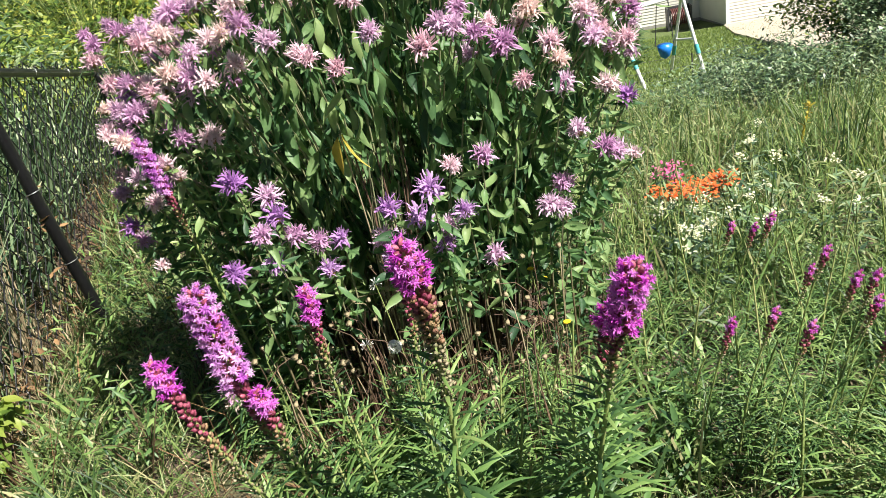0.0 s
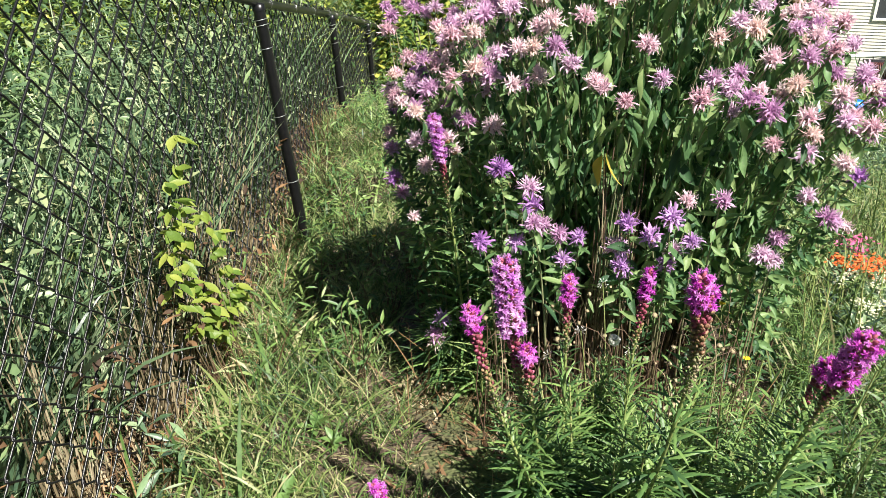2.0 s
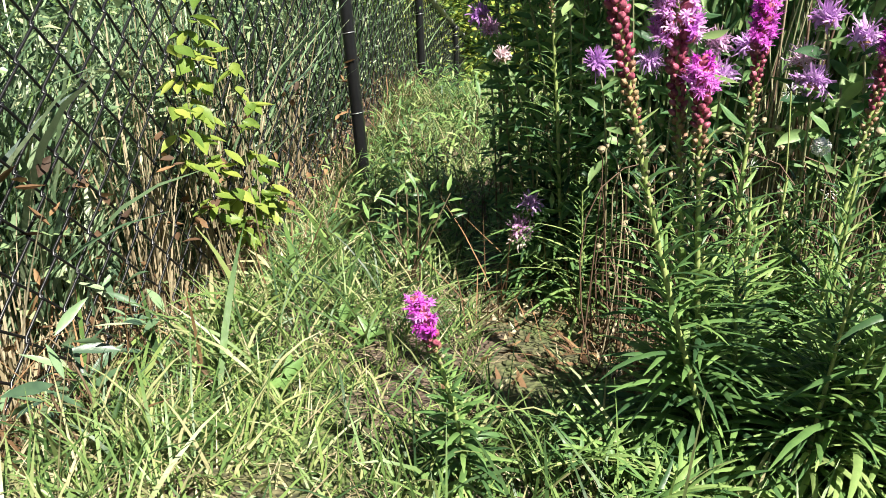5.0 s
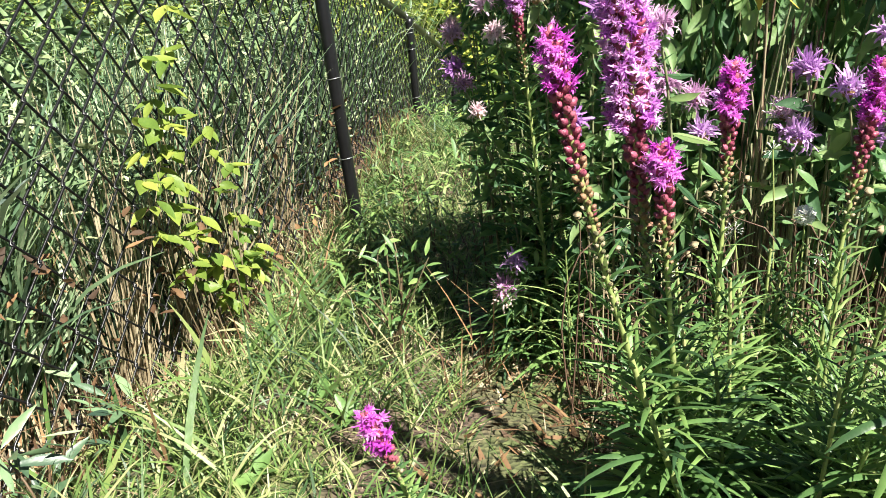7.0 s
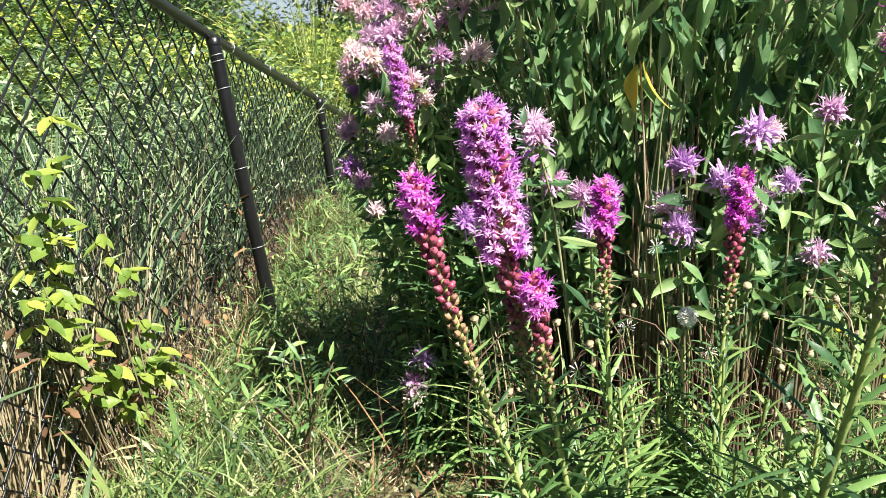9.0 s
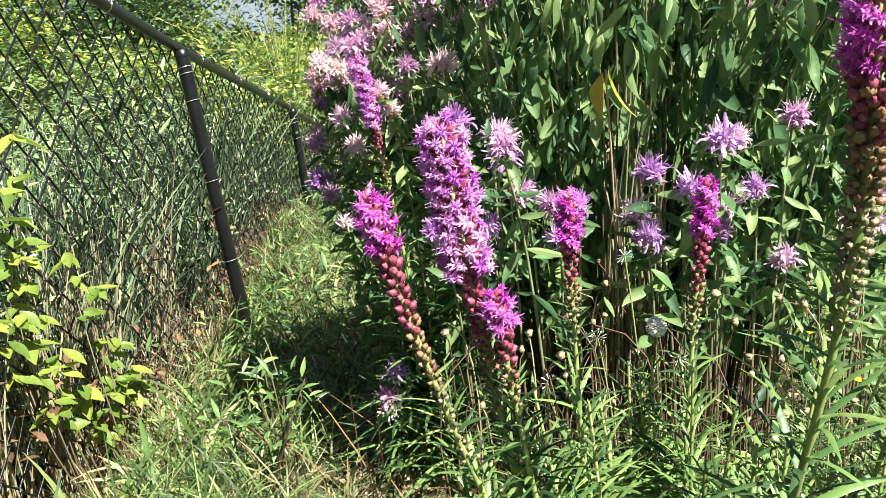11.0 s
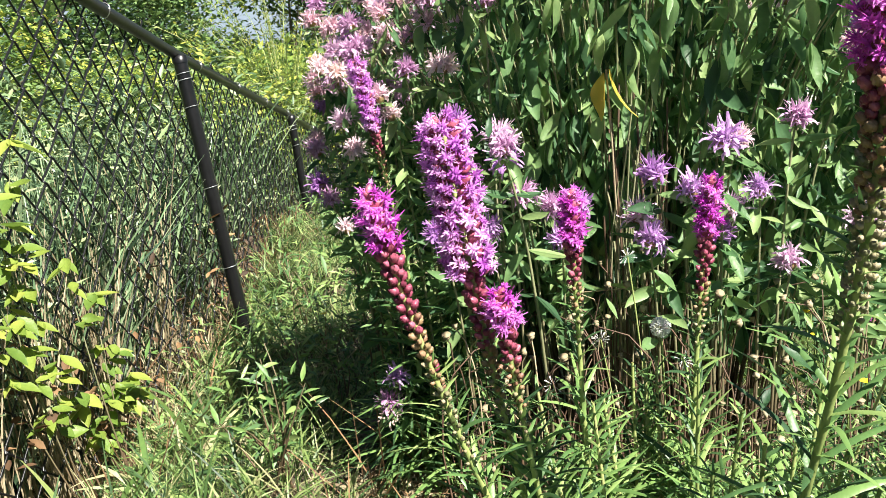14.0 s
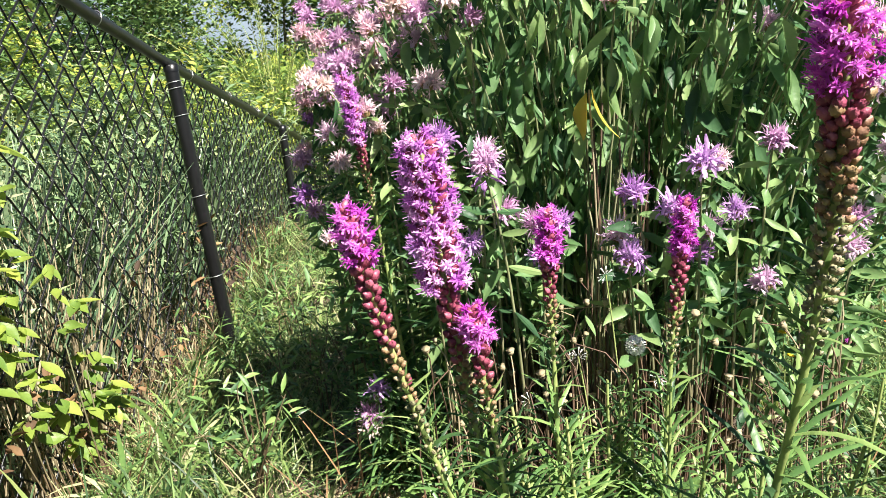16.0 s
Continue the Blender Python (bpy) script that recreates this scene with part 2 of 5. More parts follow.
def height(x, y):
    """The hillside: falls away ahead, level behind the walker and below the house."""
    x, y = np.asarray(x, float), np.asarray(y, float)
    z = np.interp(y, [-400, -6, -2, 4, 13, 26, 40, 90, 3000], [1.4, 1.2, 0.7525, -0.5375, -2.74, -5.34, -5.9, -6.2, -6.2])
    near = np.exp(-((x / 14) ** 2 + ((y - 4) / 14) ** 2))
    # the strip along the fence stays higher than the bed
    u, w = np.clip((y - 2.3) / 1.9, 0, 1), np.clip((-0.95 - x) / 0.8, 0, 1)
    z = z + 0.46 * u * u * (3 - 2 * u) * w * w * (3 - 2 * w) * np.clip((14 - y) / 7, 0, 1)
    # and dips to the foot of the fence beside the walker
    w = np.clip((fence_x(y) + 0.34 - x) / 0.32, 0, 1)
    z = z - 0.19 * w * w * (3 - 2 * w) * np.clip((2.3 - y) / 0.8, 0, 1) * np.clip((y + 3) / 2, 0, 1)
    return z + near * (0.025 * np.sin(2.3 * x + 1.1 * y) + 0.02 * np.sin(3.7 * y - 1.9 * x + 0.6))


def link(name, me, mats, parent=None, label="", kind=""):
    for m in mats if isinstance(mats, (list, tuple)) else [mats]:
        if me.materials.find(m.name) < 0:
            me.materials.append(m)
    ob = new(name, me)
    if parent is not None:
        ob.parent = parent
        ob.matrix_parent_inverse = Matrix.Identity(4)
    return tagged(ob, label=label, kind=kind)


def quads(name, v, f, smooth=True, index=None):
    me = bpy.data.meshes.new(name)
    v, f = np.asarray(v, np.float32).reshape(-1, 3), np.asarray(f, np.int32).reshape(-1, 4)
    me.vertices.add(len(v))
    me.vertices.foreach_set("co", v.ravel())
    me.loops.add(f.size)
    me.loops.foreach_set("vertex_index", f.ravel())
    me.polygons.add(len(f))
    me.polygons.foreach_set("loop_start", np.arange(0, f.size, 4, dtype=np.int32))
    me.polygons.foreach_set("loop_total", np.full(len(f), 4, np.int32))
    me.polygons.foreach_set("use_smooth", np.full(len(f), smooth))
    if index is not None:
        me.polygons.foreach_set("material_index", np.asarray(index, np.int32))
    me.update(calc_edges=True)
    me.validate()
    return me


def join(pieces):
    """Several (verts, faces) as one."""
    vs, fs, n = [], [], 0
    for v, f in pieces:
        v = np.asarray(v).reshape(-1, 3)
        vs.append(v)
        fs.append(np.asarray(f).reshape(-1, 4) + n)
        n += len(v)
    return np.concatenate(vs), np.concatenate(fs)


def strips(base, az, lean, bend, length, width, seg=4, profile=(0.55, 1.0, 0.9, 0.6, 0.08), fold=0.0, roll=0.0, sway=0.0):
    """Many narrow or broad leaves at once. lean: angle from upright at the foot, bend: what it adds to the tip. fold: depth of the keel over the half width."""
    base = np.asarray(base, float).reshape(-1, 3)
    n = len(base)
    az, lean, bend, length, width, roll = [np.broadcast_to(np.asarray(a, float), n) for a in (az, lean, bend, length, width, roll)]
    s = np.linspace(0, 1, seg + 1)
    w = np.interp(s, np.linspace(0, 1, len(profile)), profile)
    out = np.stack([np.cos(az), np.sin(az), np.zeros(n)], 1)
    side0 = np.stack([-np.sin(az), np.cos(az), np.zeros(n)], 1)
    up = np.array([0, 0, 1.0])
    p, rows = base.copy(), []
    for k in range(seg + 1):
        th = lean + bend * s[k]
        along = out * np.sin(th)[:, None] + up * np.cos(th)[:, None]
        nor = np.cross(along, side0)
        side = side0 * np.cos(roll)[:, None] + nor * np.sin(roll)[:, None]
        nor = np.cross(along, side)
        half = (width * w[k] / 2)[:, None]
        row = [p - side * half, p + side * half]
        if fold:
            row = [p - side * half, p + nor * half * fold, p + side * half]
        rows.append(np.stack(row, 1))
        th = lean + bend * (s[k] + 0.5 / seg)
        p = p + (out * np.sin(th)[:, None] + up * np.cos(th)[:, None]) * (length / seg)[:, None]
        if sway:
            p = p + side0 * (np.sin(s[k] * 5 + az * 7) * sway)[:, None] * length[:, None]
    cols = rows[0].shape[1]
    v = np.stack(rows, 1).reshape(n, -1, 3)
    cell = [[k * cols + c, k * cols + c + 1, (k + 1) * cols + c + 1, (k + 1) * cols + c] for k in range(seg) for c in range(cols - 1)]
    f = np.asarray(cell)[None] + (np.arange(n) * v.shape[1])[:, None, None]
    return v.reshape(-1, 3), f.reshape(-1, 4)


LEAF = (0.06, 0.72, 1.0, 0.86, 0.5, 0.05)


def tube(points, radius, sides=6):
    """A tube along points; radius one number or one a point."""
    p = np.asarray(points, float)
    r = np.broadcast_to(np.asarray(radius, float), len(p))
    t = np.gradient(p, axis=0)
    t /= np.linalg.norm(t, axis=1)[:, None] + 1e-12
    ref = np.array([0.31, 0.17, 0.93]) if abs(t[0][2]) < 0.8 else np.array([0.9, 0.3, 0.1])
    a = np.cross(t, ref)
    a /= np.linalg.norm(a, axis=1)[:, None] + 1e-12
    b = np.cross(t, a)
    ang = np.linspace(0, 2 * math.pi, sides, endpoint=False)
    v = p[:, None] + r[:, None, None] * (a[:, None] * np.cos(ang)[None, :, None] + b[:, None] * np.sin(ang)[None, :, None])
    k, c = np.meshgrid(np.arange(len(p) - 1), np.arange(sides), indexing="ij")
    n = (c + 1) % sides
    f = np.stack([k * sides + c, k * sides + n, (k + 1) * sides + n, (k + 1) * sides + c], -1)
    return v.reshape(-1, 3), f.reshape(-1, 4)


def ball(centre, rx, rz, rings=4, sides=6, axis=None):
    """A pointed oval body of quads."""
    s = np.linspace(0.02, 0.98, rings + 1)
    pts = np.stack([np.zeros(rings + 1), np.zeros(rings + 1), (s - 0.5) * 2 * rz], 1)
    v, f = tube(pts, rx * np.sin(s * math.pi) ** 0.7, sides)
    if axis is not None:
        q = Vector((0, 0, 1)).rotation_difference(Vector(axis)).to_matrix()
        v = v @ np.array(q).T
    return v + np.asarray(centre), f


def box(x0, x1, y0, y1, z0, z1):
    v = np.array([(x, y, z) for z in (z0, z1) for y in (y0, y1) for x in (x0, x1)], float)
    return v, np.array([(0, 2, 3, 1), (4, 5, 7, 6), (0, 1, 5, 4), (2, 6, 7, 3), (0, 4, 6, 2), (1, 3, 7, 5)])


def thing(name, at, label, category, group="", kind=""):
    ob = new(name)
    ob.empty_display_size = 0.05
    ob.location = at
    return tagged(ob, label=label, category=category, group=group, kind=kind)


def part(name, vf, mats, parent, label="", kind="", smooth=True, index=None):
    """One mesh, its points given in the world, as a child of a thing."""
    v = np.asarray(vf[0], float).reshape(-1, 3) - np.array(parent.location)
    return link(name, quads(name, v, vf[1], smooth, index), mats, parent, label, kind)


def bezier(points, n):
    """A smooth line through the given points."""
    p = np.asarray(points, float)
    t = np.linspace(0, len(p) - 1, n)
    if len(p) == 3:
        c = np.polynomial.polynomial.polyfit([0, 1, 2], p, 2)
        return np.stack([c[0] + c[1] * u + c[2] * u * u for u in t])
    return np.stack([np.interp(t, np.arange(len(p)), p[:, i]) for i in range(3)], 1)


def fence_x(y):
    return -2.085 - 0.30 * (np.asarray(y, float) - 2.8)

# ---- ground ----
gx = np.concatenate([[-3000, -800, -250, -90, -40, -22], np.arange(-14, 16.1, 0.25), [24, 40, 90, 250, 800, 3000]])
gy = np.concatenate([[-3000, -400, -90, -30, -14], np.arange(-8, 30.1, 0.25), [34, 40, 52, 70, 90, 160, 400, 1200, 3000]])
mx, my = np.meshgrid(gx, gy)
gv = np.stack([mx, my, height(mx, my)], -1).reshape(-1, 3)
ii, jj = np.meshgrid(np.arange(len(gy) - 1), np.arange(len(gx) - 1), indexing="ij")
w_ = len(gx)
gf = np.stack([ii * w_ + jj, ii * w_ + jj + 1, (ii + 1) * w_ + jj + 1, (ii + 1) * w_ + jj], -1).reshape(-1, 4)
tagged(link("ground", quads("ground", gv, gf), SOIL), "sloping garden ground of brown soil and thatch", "ground", kind="structure")

# ---- chain link fence ----
RAIL = 1.45
fence = thing("chain_link_fence", (float(fence_x(2.7)), 2.7, float(height(fence_x(2.7), 2.7))), "black vinyl-coated chain link fence with weeds grown through it", "fence")
POSTS = (-0.75, 2.80, 4.75, 6.9, 9.0, 11.2)
LEANS = (0.10, 0.14, 0.07, 0.05, 0.05, 0.05)


def rail_z(y):
    return np.interp(y, POSTS, (1.84, 0.945, 0.52, 0.02, -0.48, -1.02))


for y, off in zip(POSTS, LEANS):
    x, g, top = float(fence_x(y)), float(height(fence_x(y), y)), float(rail_z(y))
    foot = np.array([x + 0.02 + off, y - 0.04, g - 0.2])
    head = np.array([x + 0.02, y, top - 0.03])
    post = part("post", join([tube([foot, head], 0.026, 14), tube([head - (0, 0, 0.005), head + (-0.001, 0, 0.018), head + (-0.005, 0, 0.026)], [0.029, 0.028, 0.004], 14)]), BLACK_VINYL, fence)
    for drop in (0.045, 0.068, 0.17, 0.48, 0.8):
        a = np.linspace(0, 2 * math.pi, 14)
        at_ = head + (foot - head) * (drop / (head[2] - foot[2]))
        ring = at_ + np.stack([0.0285 * np.cos(a), 0.0285 * np.sin(a), 0.006 * np.cos(a)], 1)
        vf = tube(ring, 0.0018, 4)
        link("tie_wire", quads("tie_wire", vf[0] - np.array(fence.location), vf[1]), STEEL, post, "bright aluminium tie wire")
for a, b in zip(POSTS, POSTS[1:]):
    ys = np.linspace(a, b, 10)
    sag = 0.004 * np.sin(np.linspace(0, math.pi, 10))
    rail = part("top_rail", tube(np.stack([fence_x(ys), ys, rail_z(ys) - sag], 1), 0.020, 12), BLACK_VINYL, fence)
    for y in np.arange(a + 0.25, b, 0.55):
        t = np.linspace(0, 2 * math.pi, 12)
        ring = np.stack([fence_x(y) + 0.0225 * np.cos(t), y + 0.004 * np.sin(t * 2), rail_z(y) + 0.0225 * np.sin(t)], 1)
        vf = tube(ring, 0.0017, 4)
        link("tie_wire", quads("tie_wire", vf[0] - np.array(fence.location), vf[1]), STEEL, rail, "bright aluminium tie wire")
DIAMOND, PITCH = 0.114, 0.110
wires = []
for i, at_y in enumerate(np.arange(-1.1, 11.2, PITCH / 2)):
    top = float(rail_z(at_y))
    k = np.arange(int((2.2 - top) / (DIAMOND / 2)), int((2.2 - top + RAIL) / (DIAMOND / 2)) + 1)
    sign = np.where((k + i) % 2 == 0, 1.0, -1.0)
    y0 = at_y + sign * (PITCH / 4 + 0.003)
    z0 = 2.2 - k * DIAMOND / 2 + rng.normal(0, 0.0012, len(k))
    x0 = fence_x(y0) - 0.012
    pts = []
    for q in range(len(k)):
        j = 0.005 * sign[q]
        pts += [(x0[q] - 0.004, y0[q] - j, z0[q] + 0.006), (x0[q], y0[q] + 0.001 * sign[q], z0[q]), (x0[q] + 0.004, y0[q] - j, z0[q] - 0.006)]
    wires.append(tube(pts, 0.0029, 6))
    if i % 2 == 0:
        # the wire ends are bent over into knuckles above the rail
        a = np.linspace(-0.4, math.pi + 0.4, 9)
        wires.append(tube(np.stack([np.full(9, fence_x(at_y) - 0.024), at_y - 0.014 * np.cos(a), top + 0.014 + 0.026 * np.sin(a)], 1), 0.0026, 5))
part("wire_mesh", join(wires), BLACK_VINYL, fence, "diamond wire mesh", "stuff")

# ---- grasses and weeds ----


def turf(name, label, n, where, length, width, mat, lean=(0.1, 0.7), bend=(0.2, 1.4), seg=4, category="grass", sink=0.01, roll=0.6):
    """Blades scattered over the ground. where(n) gives x and y."""
    x, y = where(n)
    n = len(x)
    base = np.stack([x, y, height(x, y) - sink], 1)
    l_ = rng.uniform(*length, n) * rng.uniform(0.6, 1.15, n)
    v, f = strips(base, rng.uniform(0, 2 * math.pi, n), rng.uniform(*lean, n), rng.uniform(*bend, n), l_, rng.uniform(*width, n), seg, roll=rng.normal(0, roll, n))
    return tagged(link(name, quads(name, v, f), mat), label, category, kind="stuff")


def rect(x0, x1, y0, y1, keep=None, clump=0.0):
    def where(n):
        x, y = rng.uniform(x0, x1, n), rng.uniform(y0, y1, n)
        if clump:
            c = rng.integers(0, max(1, n // 14), n)
            cx, cy = rng.uniform(x0, x1, n), rng.uniform(y0, y1, n)
            x, y = cx[c] + rng.normal(0, clump, n), cy[c] + rng.normal(0, clump, n)
        if keep is None:
            return x, y
        ok = keep(x, y)
        return x[ok], y[ok]
    return where


def bare(x, y):
    return ((x + 0.85 + 0.38 * (y - 1.68)) / 0.18) ** 2 + ((y - 1.6) / 0.72) ** 4 + 0.35 * np.sin(9 * x + 7 * y)


def under_balm(x, y):
    return ((x + 0.42) / 0.62) ** 2 + ((y - 2.1) / 0.55) ** 2


def bed(x, y):
    return ((x + 0.30) / 0.36) ** 4 + ((y - 1.45) / 0.24) ** 4


def open_ground(x, y):
    return (bed(x, y) > 1.0) & (x > fence_x(y) + np.where(y < 1.2, 0.15, 0.02)) & (bare(x, y) > 1.0) & (under_balm(x, y) > 1.0)


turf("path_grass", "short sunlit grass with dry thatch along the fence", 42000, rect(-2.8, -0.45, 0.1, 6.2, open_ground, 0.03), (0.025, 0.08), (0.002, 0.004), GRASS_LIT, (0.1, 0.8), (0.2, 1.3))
turf("grass", "long green grass arching in tufts", 27000, rect(-2.6, -0.3, 0.3, 7, lambda x, y: open_ground(x, y) & ((y > 1.2) | (x < fence_x(y) + 0.5) | (np.sin(5 * x + 1) * np.sin(6 * y) > 0.35)), 0.04), (0.09, 0.24), (0.003, 0.006), GRASS, (0.05, 0.6), (0.4, 1.7))
turf("meadow_grass", "tall meadow grass on the slope", 26000, rect(-0.35, 4.2, 1.0, 9.0, open_ground, 0.06), (0.12, 0.34), (0.005, 0.010), GRASS, (0.05, 0.55), (0.3, 1.4))
turf("meadow_stalks", "light green feathery stalks standing over the meadow", 5200, rect(0.05, 4.2, 1.9, 7.5, open_ground, 0.10), (0.22, 0.52), (0.004, 0.009), GRASS_LIT, (0.0, 0.3), (0.0, 0.9), 5)
turf("meadow_tufts", "yellow-green grass tufts between the meadow weeds", 6500, rect(-0.1, 4.0, 1.1, 6.0, lambda x, y: open_ground(x, y) & (np.sin(4.1 * x + 2.3 * y) + np.sin(7.7 * y - 3.1 * x) > 0.2), 0.05), (0.14, 0.34), (0.006, 0.011), LAWN, (0.05, 0.6), (0.3, 1.4))
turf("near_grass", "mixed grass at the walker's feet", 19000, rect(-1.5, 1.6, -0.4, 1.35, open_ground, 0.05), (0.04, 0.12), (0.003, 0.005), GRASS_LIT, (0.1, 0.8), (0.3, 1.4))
turf("dry_grass", "dry straw lying between the green blades", 11000, rect(-2.2, 0.4, 0.2, 3.2, open_ground, 0.09), (0.04, 0.13), (0.0016, 0.003), STRAW, (0.7, 1.5), (0.0, 0.5), 3)
turf("fence_grass", "long grass crowding the foot of the fence", 3500, lambda n: (lambda y: (fence_x(y) + abs(rng.normal(0.03, 0.08, n)), y))(rng.uniform(0.7, 8, n)), (0.06, 0.20), (0.004, 0.008), GRASS, (0.02, 0.5), (0.2, 1.2))
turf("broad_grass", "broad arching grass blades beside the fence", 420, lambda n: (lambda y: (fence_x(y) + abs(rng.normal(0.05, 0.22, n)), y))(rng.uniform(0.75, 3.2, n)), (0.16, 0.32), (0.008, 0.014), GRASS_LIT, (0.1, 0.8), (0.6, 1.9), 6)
turf("fence_litter", "bleached dry stems and leaf scraps tangled in the fence foot", 1700, lambda n: (lambda y: (fence_x(y) + rng.normal(-0.05, 0.09, n), y))(rng.uniform(-0.4, 3.0, n)), (0.06, 0.24), (0.003, 0.008), STRAW, (0.0, 1.2), (-0.4, 0.7), 4, "litter")
turf("dead_grass", "brown dead grass matted at the foot of the fence", 1500, lambda n: (lambda y: (fence_x(y) + rng.normal(0.03, 0.09, n), y))(rng.uniform(-0.5, 5, n)), (0.08, 0.3), (0.003, 0.008), DEAD_LEAF, (0.1, 1.4), (0.0, 0.8), 3)
turf("lawn", "mown green lawn running down to the house", 80000, rect(-3, 8, 8.3, 26), (0.05, 0.11), (0.012, 0.022), LAWN, (0.1, 0.7), (0.1, 0.6), 2)


def behind(depth, y0=-1.4, y1=9):
    def where(n):
        y = rng.uniform(y0, y1, n)
        x = fence_x(y) - 0.18 - depth * rng.uniform(0, 1, n) ** 1.3
        stand = np.sin(5.1 * y + 1.7 * x) + np.sin(11.3 * y - 4.0 * x + 1.0) + 0.7 * np.sin(23.0 * y + 9.0 * x)
        keep = stand > rng.uniform(-1.2, 1.3, n)
        return x[keep], y[keep]
    return where


turf("weed_grass", "tall dark weeds pressing against the fence", 27000, behind(1.9), (0.15, 0.95), (0.005, 0.014), WEED, (0.0, 0.32), (0.0, 0.8), 4, "weeds")
turf("broad_weeds", "broad blue-green weed blades close behind the wire", 5200, lambda n: (lambda x, y: (x - 0.05, y))(*behind(0.5, -1.0, 5)(n)), (0.25, 0.95), (0.010, 0.020), WEED, (0.0, 0.35), (0.0, 1.1), 6, "weeds")
turf("pale_grass", "light green broad grass blades in stands behind the fence", 6000, lambda n: (lambda x, y: (x - 0.12, y))(*behind(0.6)(n)), (0.3, 0.85), (0.007, 0.014), GRASS_LIT, (0.0, 0.22), (0.0, 0.8), 6, "weeds")


def sheaves(n):
    """Tufts of bleached stalks leaning on the wire."""
    at = rng.choice(len(SHEAVES), n)
    y = np.array(SHEAVES)[at] + rng.normal(0, 0.05, n)
    return fence_x(y) - 0.10 + rng.normal(0, 0.03, n), y


SHEAVES = (0.78, 1.32, 1.38, 1.63, 1.82, 1.95, 2.45)
turf("bleached_stalks", "sheaves of bleached stalks leaning on the wire", 290, sheaves, (0.4, 0.95), (0.003, 0.007), STRAW, (0.0, 0.16), (-0.15, 0.35), 5, "weeds")
turf("brown_stalks", "dead brown stalks and curled leaves among the weeds", 3000, behind(0.5), (0.1, 0.5), (0.003, 0.009), DEAD_LEAF, (0.0, 0.9), (-0.4, 0.9), 4, "weeds")
turf("dead_stalks", "dry brown stalks among the weeds", 1300, behind(0.55), (0.1, 0.6), (0.003, 0.008), STRAW, (0.0, 1.1), (-0.2, 1.0), 4, "weeds")


def leaf_cloud(centres, spread, n, size, width, lean=(0.5, 1.7), bend=(0.1, 0.9), seg=3, fold=-0.25):
    """Leaves round given points; size and width in metres."""
    c = np.asarray(centres, float).reshape(-1, 3)
    pick = rng.integers(0, len(c), n)
    p = c[pick] + rng.normal(0, 1, (n, 3)) * np.asarray(spread)
    s = rng.uniform(*size, n)
    return strips(p, rng.uniform(0, 2 * math.pi, n), rng.uniform(*lean, n), rng.uniform(*bend, n), s, s * width * rng.uniform(0.8, 1.2, n), seg, LEAF, fold, rng.normal(0, 0.4, n))


y_ = rng.uniform(-1.2, 8, 1500)
x_ = fence_x(y_) - 0.14 - 1.2 * rng.uniform(0, 1, 1500) ** 1.5
c_ = np.stack([x_, y_, height(x_, y_) + rng.uniform(0.05, 1.05, 1500)], 1)
tagged(link("weed_leaves", quads("weed_leaves", *leaf_cloud(c_, (0.045, 0.045, 0.07), 17000, (0.04, 0.11), 0.22, seg=2)), WEED_LIT), "broad green weed leaves behind the fence", "weeds", kind="stuff")
y_ = rng.uniform(-0.6, 3.2, 160)
c_ = np.stack([fence_x(y_) + rng.normal(0, 0.03, 160), y_, height(fence_x(y_), y_) + rng.uniform(0.04, 0.55, 160)], 1)
tagged(link("dead_leaves", quads("dead_leaves", *leaf_cloud(c_, (0.02, 0.03, 0.03), 330, (0.025, 0.055), 0.45, fold=-0.6)), DEAD_LEAF), "curled brown leaves caught in the fence", "leaves", kind="stuff")

x_, y_ = rect(-0.2, 4.6, 1.2, 9.2, open_ground, 0.10)(2600)
c_ = np.stack([x_, y_, height(x_, y_) + rng.uniform(0.03, 0.34, len(x_))], 1)
tagged(link("meadow_weeds", quads("meadow_weeds", *leaf_cloud(c_, (0.05, 0.05, 0.05), 34000, (0.025, 0.06), 0.20, seg=2)), MEADOW), "mixed grey-green weeds through the meadow", "weeds", kind="stuff")
x_, y_ = rng.uniform(-0.35, 0.25, 120), rng.uniform(1.18, 1.62, 120)
c_ = np.stack([x_, y_, height(x_, y_) + rng.uniform(0.02, 0.16, 120)], 1)
tagged(link("bed_weeds", quads("bed_weeds", *leaf_cloud(c_, (0.04, 0.04, 0.03), 1500, (0.02, 0.06), 0.24)), STAR_LEAF), "small green weeds between the flower stems", "weeds", kind="stuff")
y_ = rng.uniform(1.7, 7.5, 500)
x_ = fence_x(y_) + rng.uniform(0.03, 0.75, 500)
c_ = np.stack([x_, y_, height(x_, y_) + rng.uniform(0.02, 0.22, 500)], 1)[bare(x_, y_) > 1.3]
tagged(link("path_weeds", quads("path_weeds", *leaf_cloud(c_, (0.06, 0.06, 0.04), 3200, (0.03, 0.07), 0.2)), STAR_LEAF), "fresh green weeds along the fence path", "weeds", kind="stuff")

# ---- bee balm ----
CX, CY, RX, RY = -0.42, 2.08, 0.74, 0.60


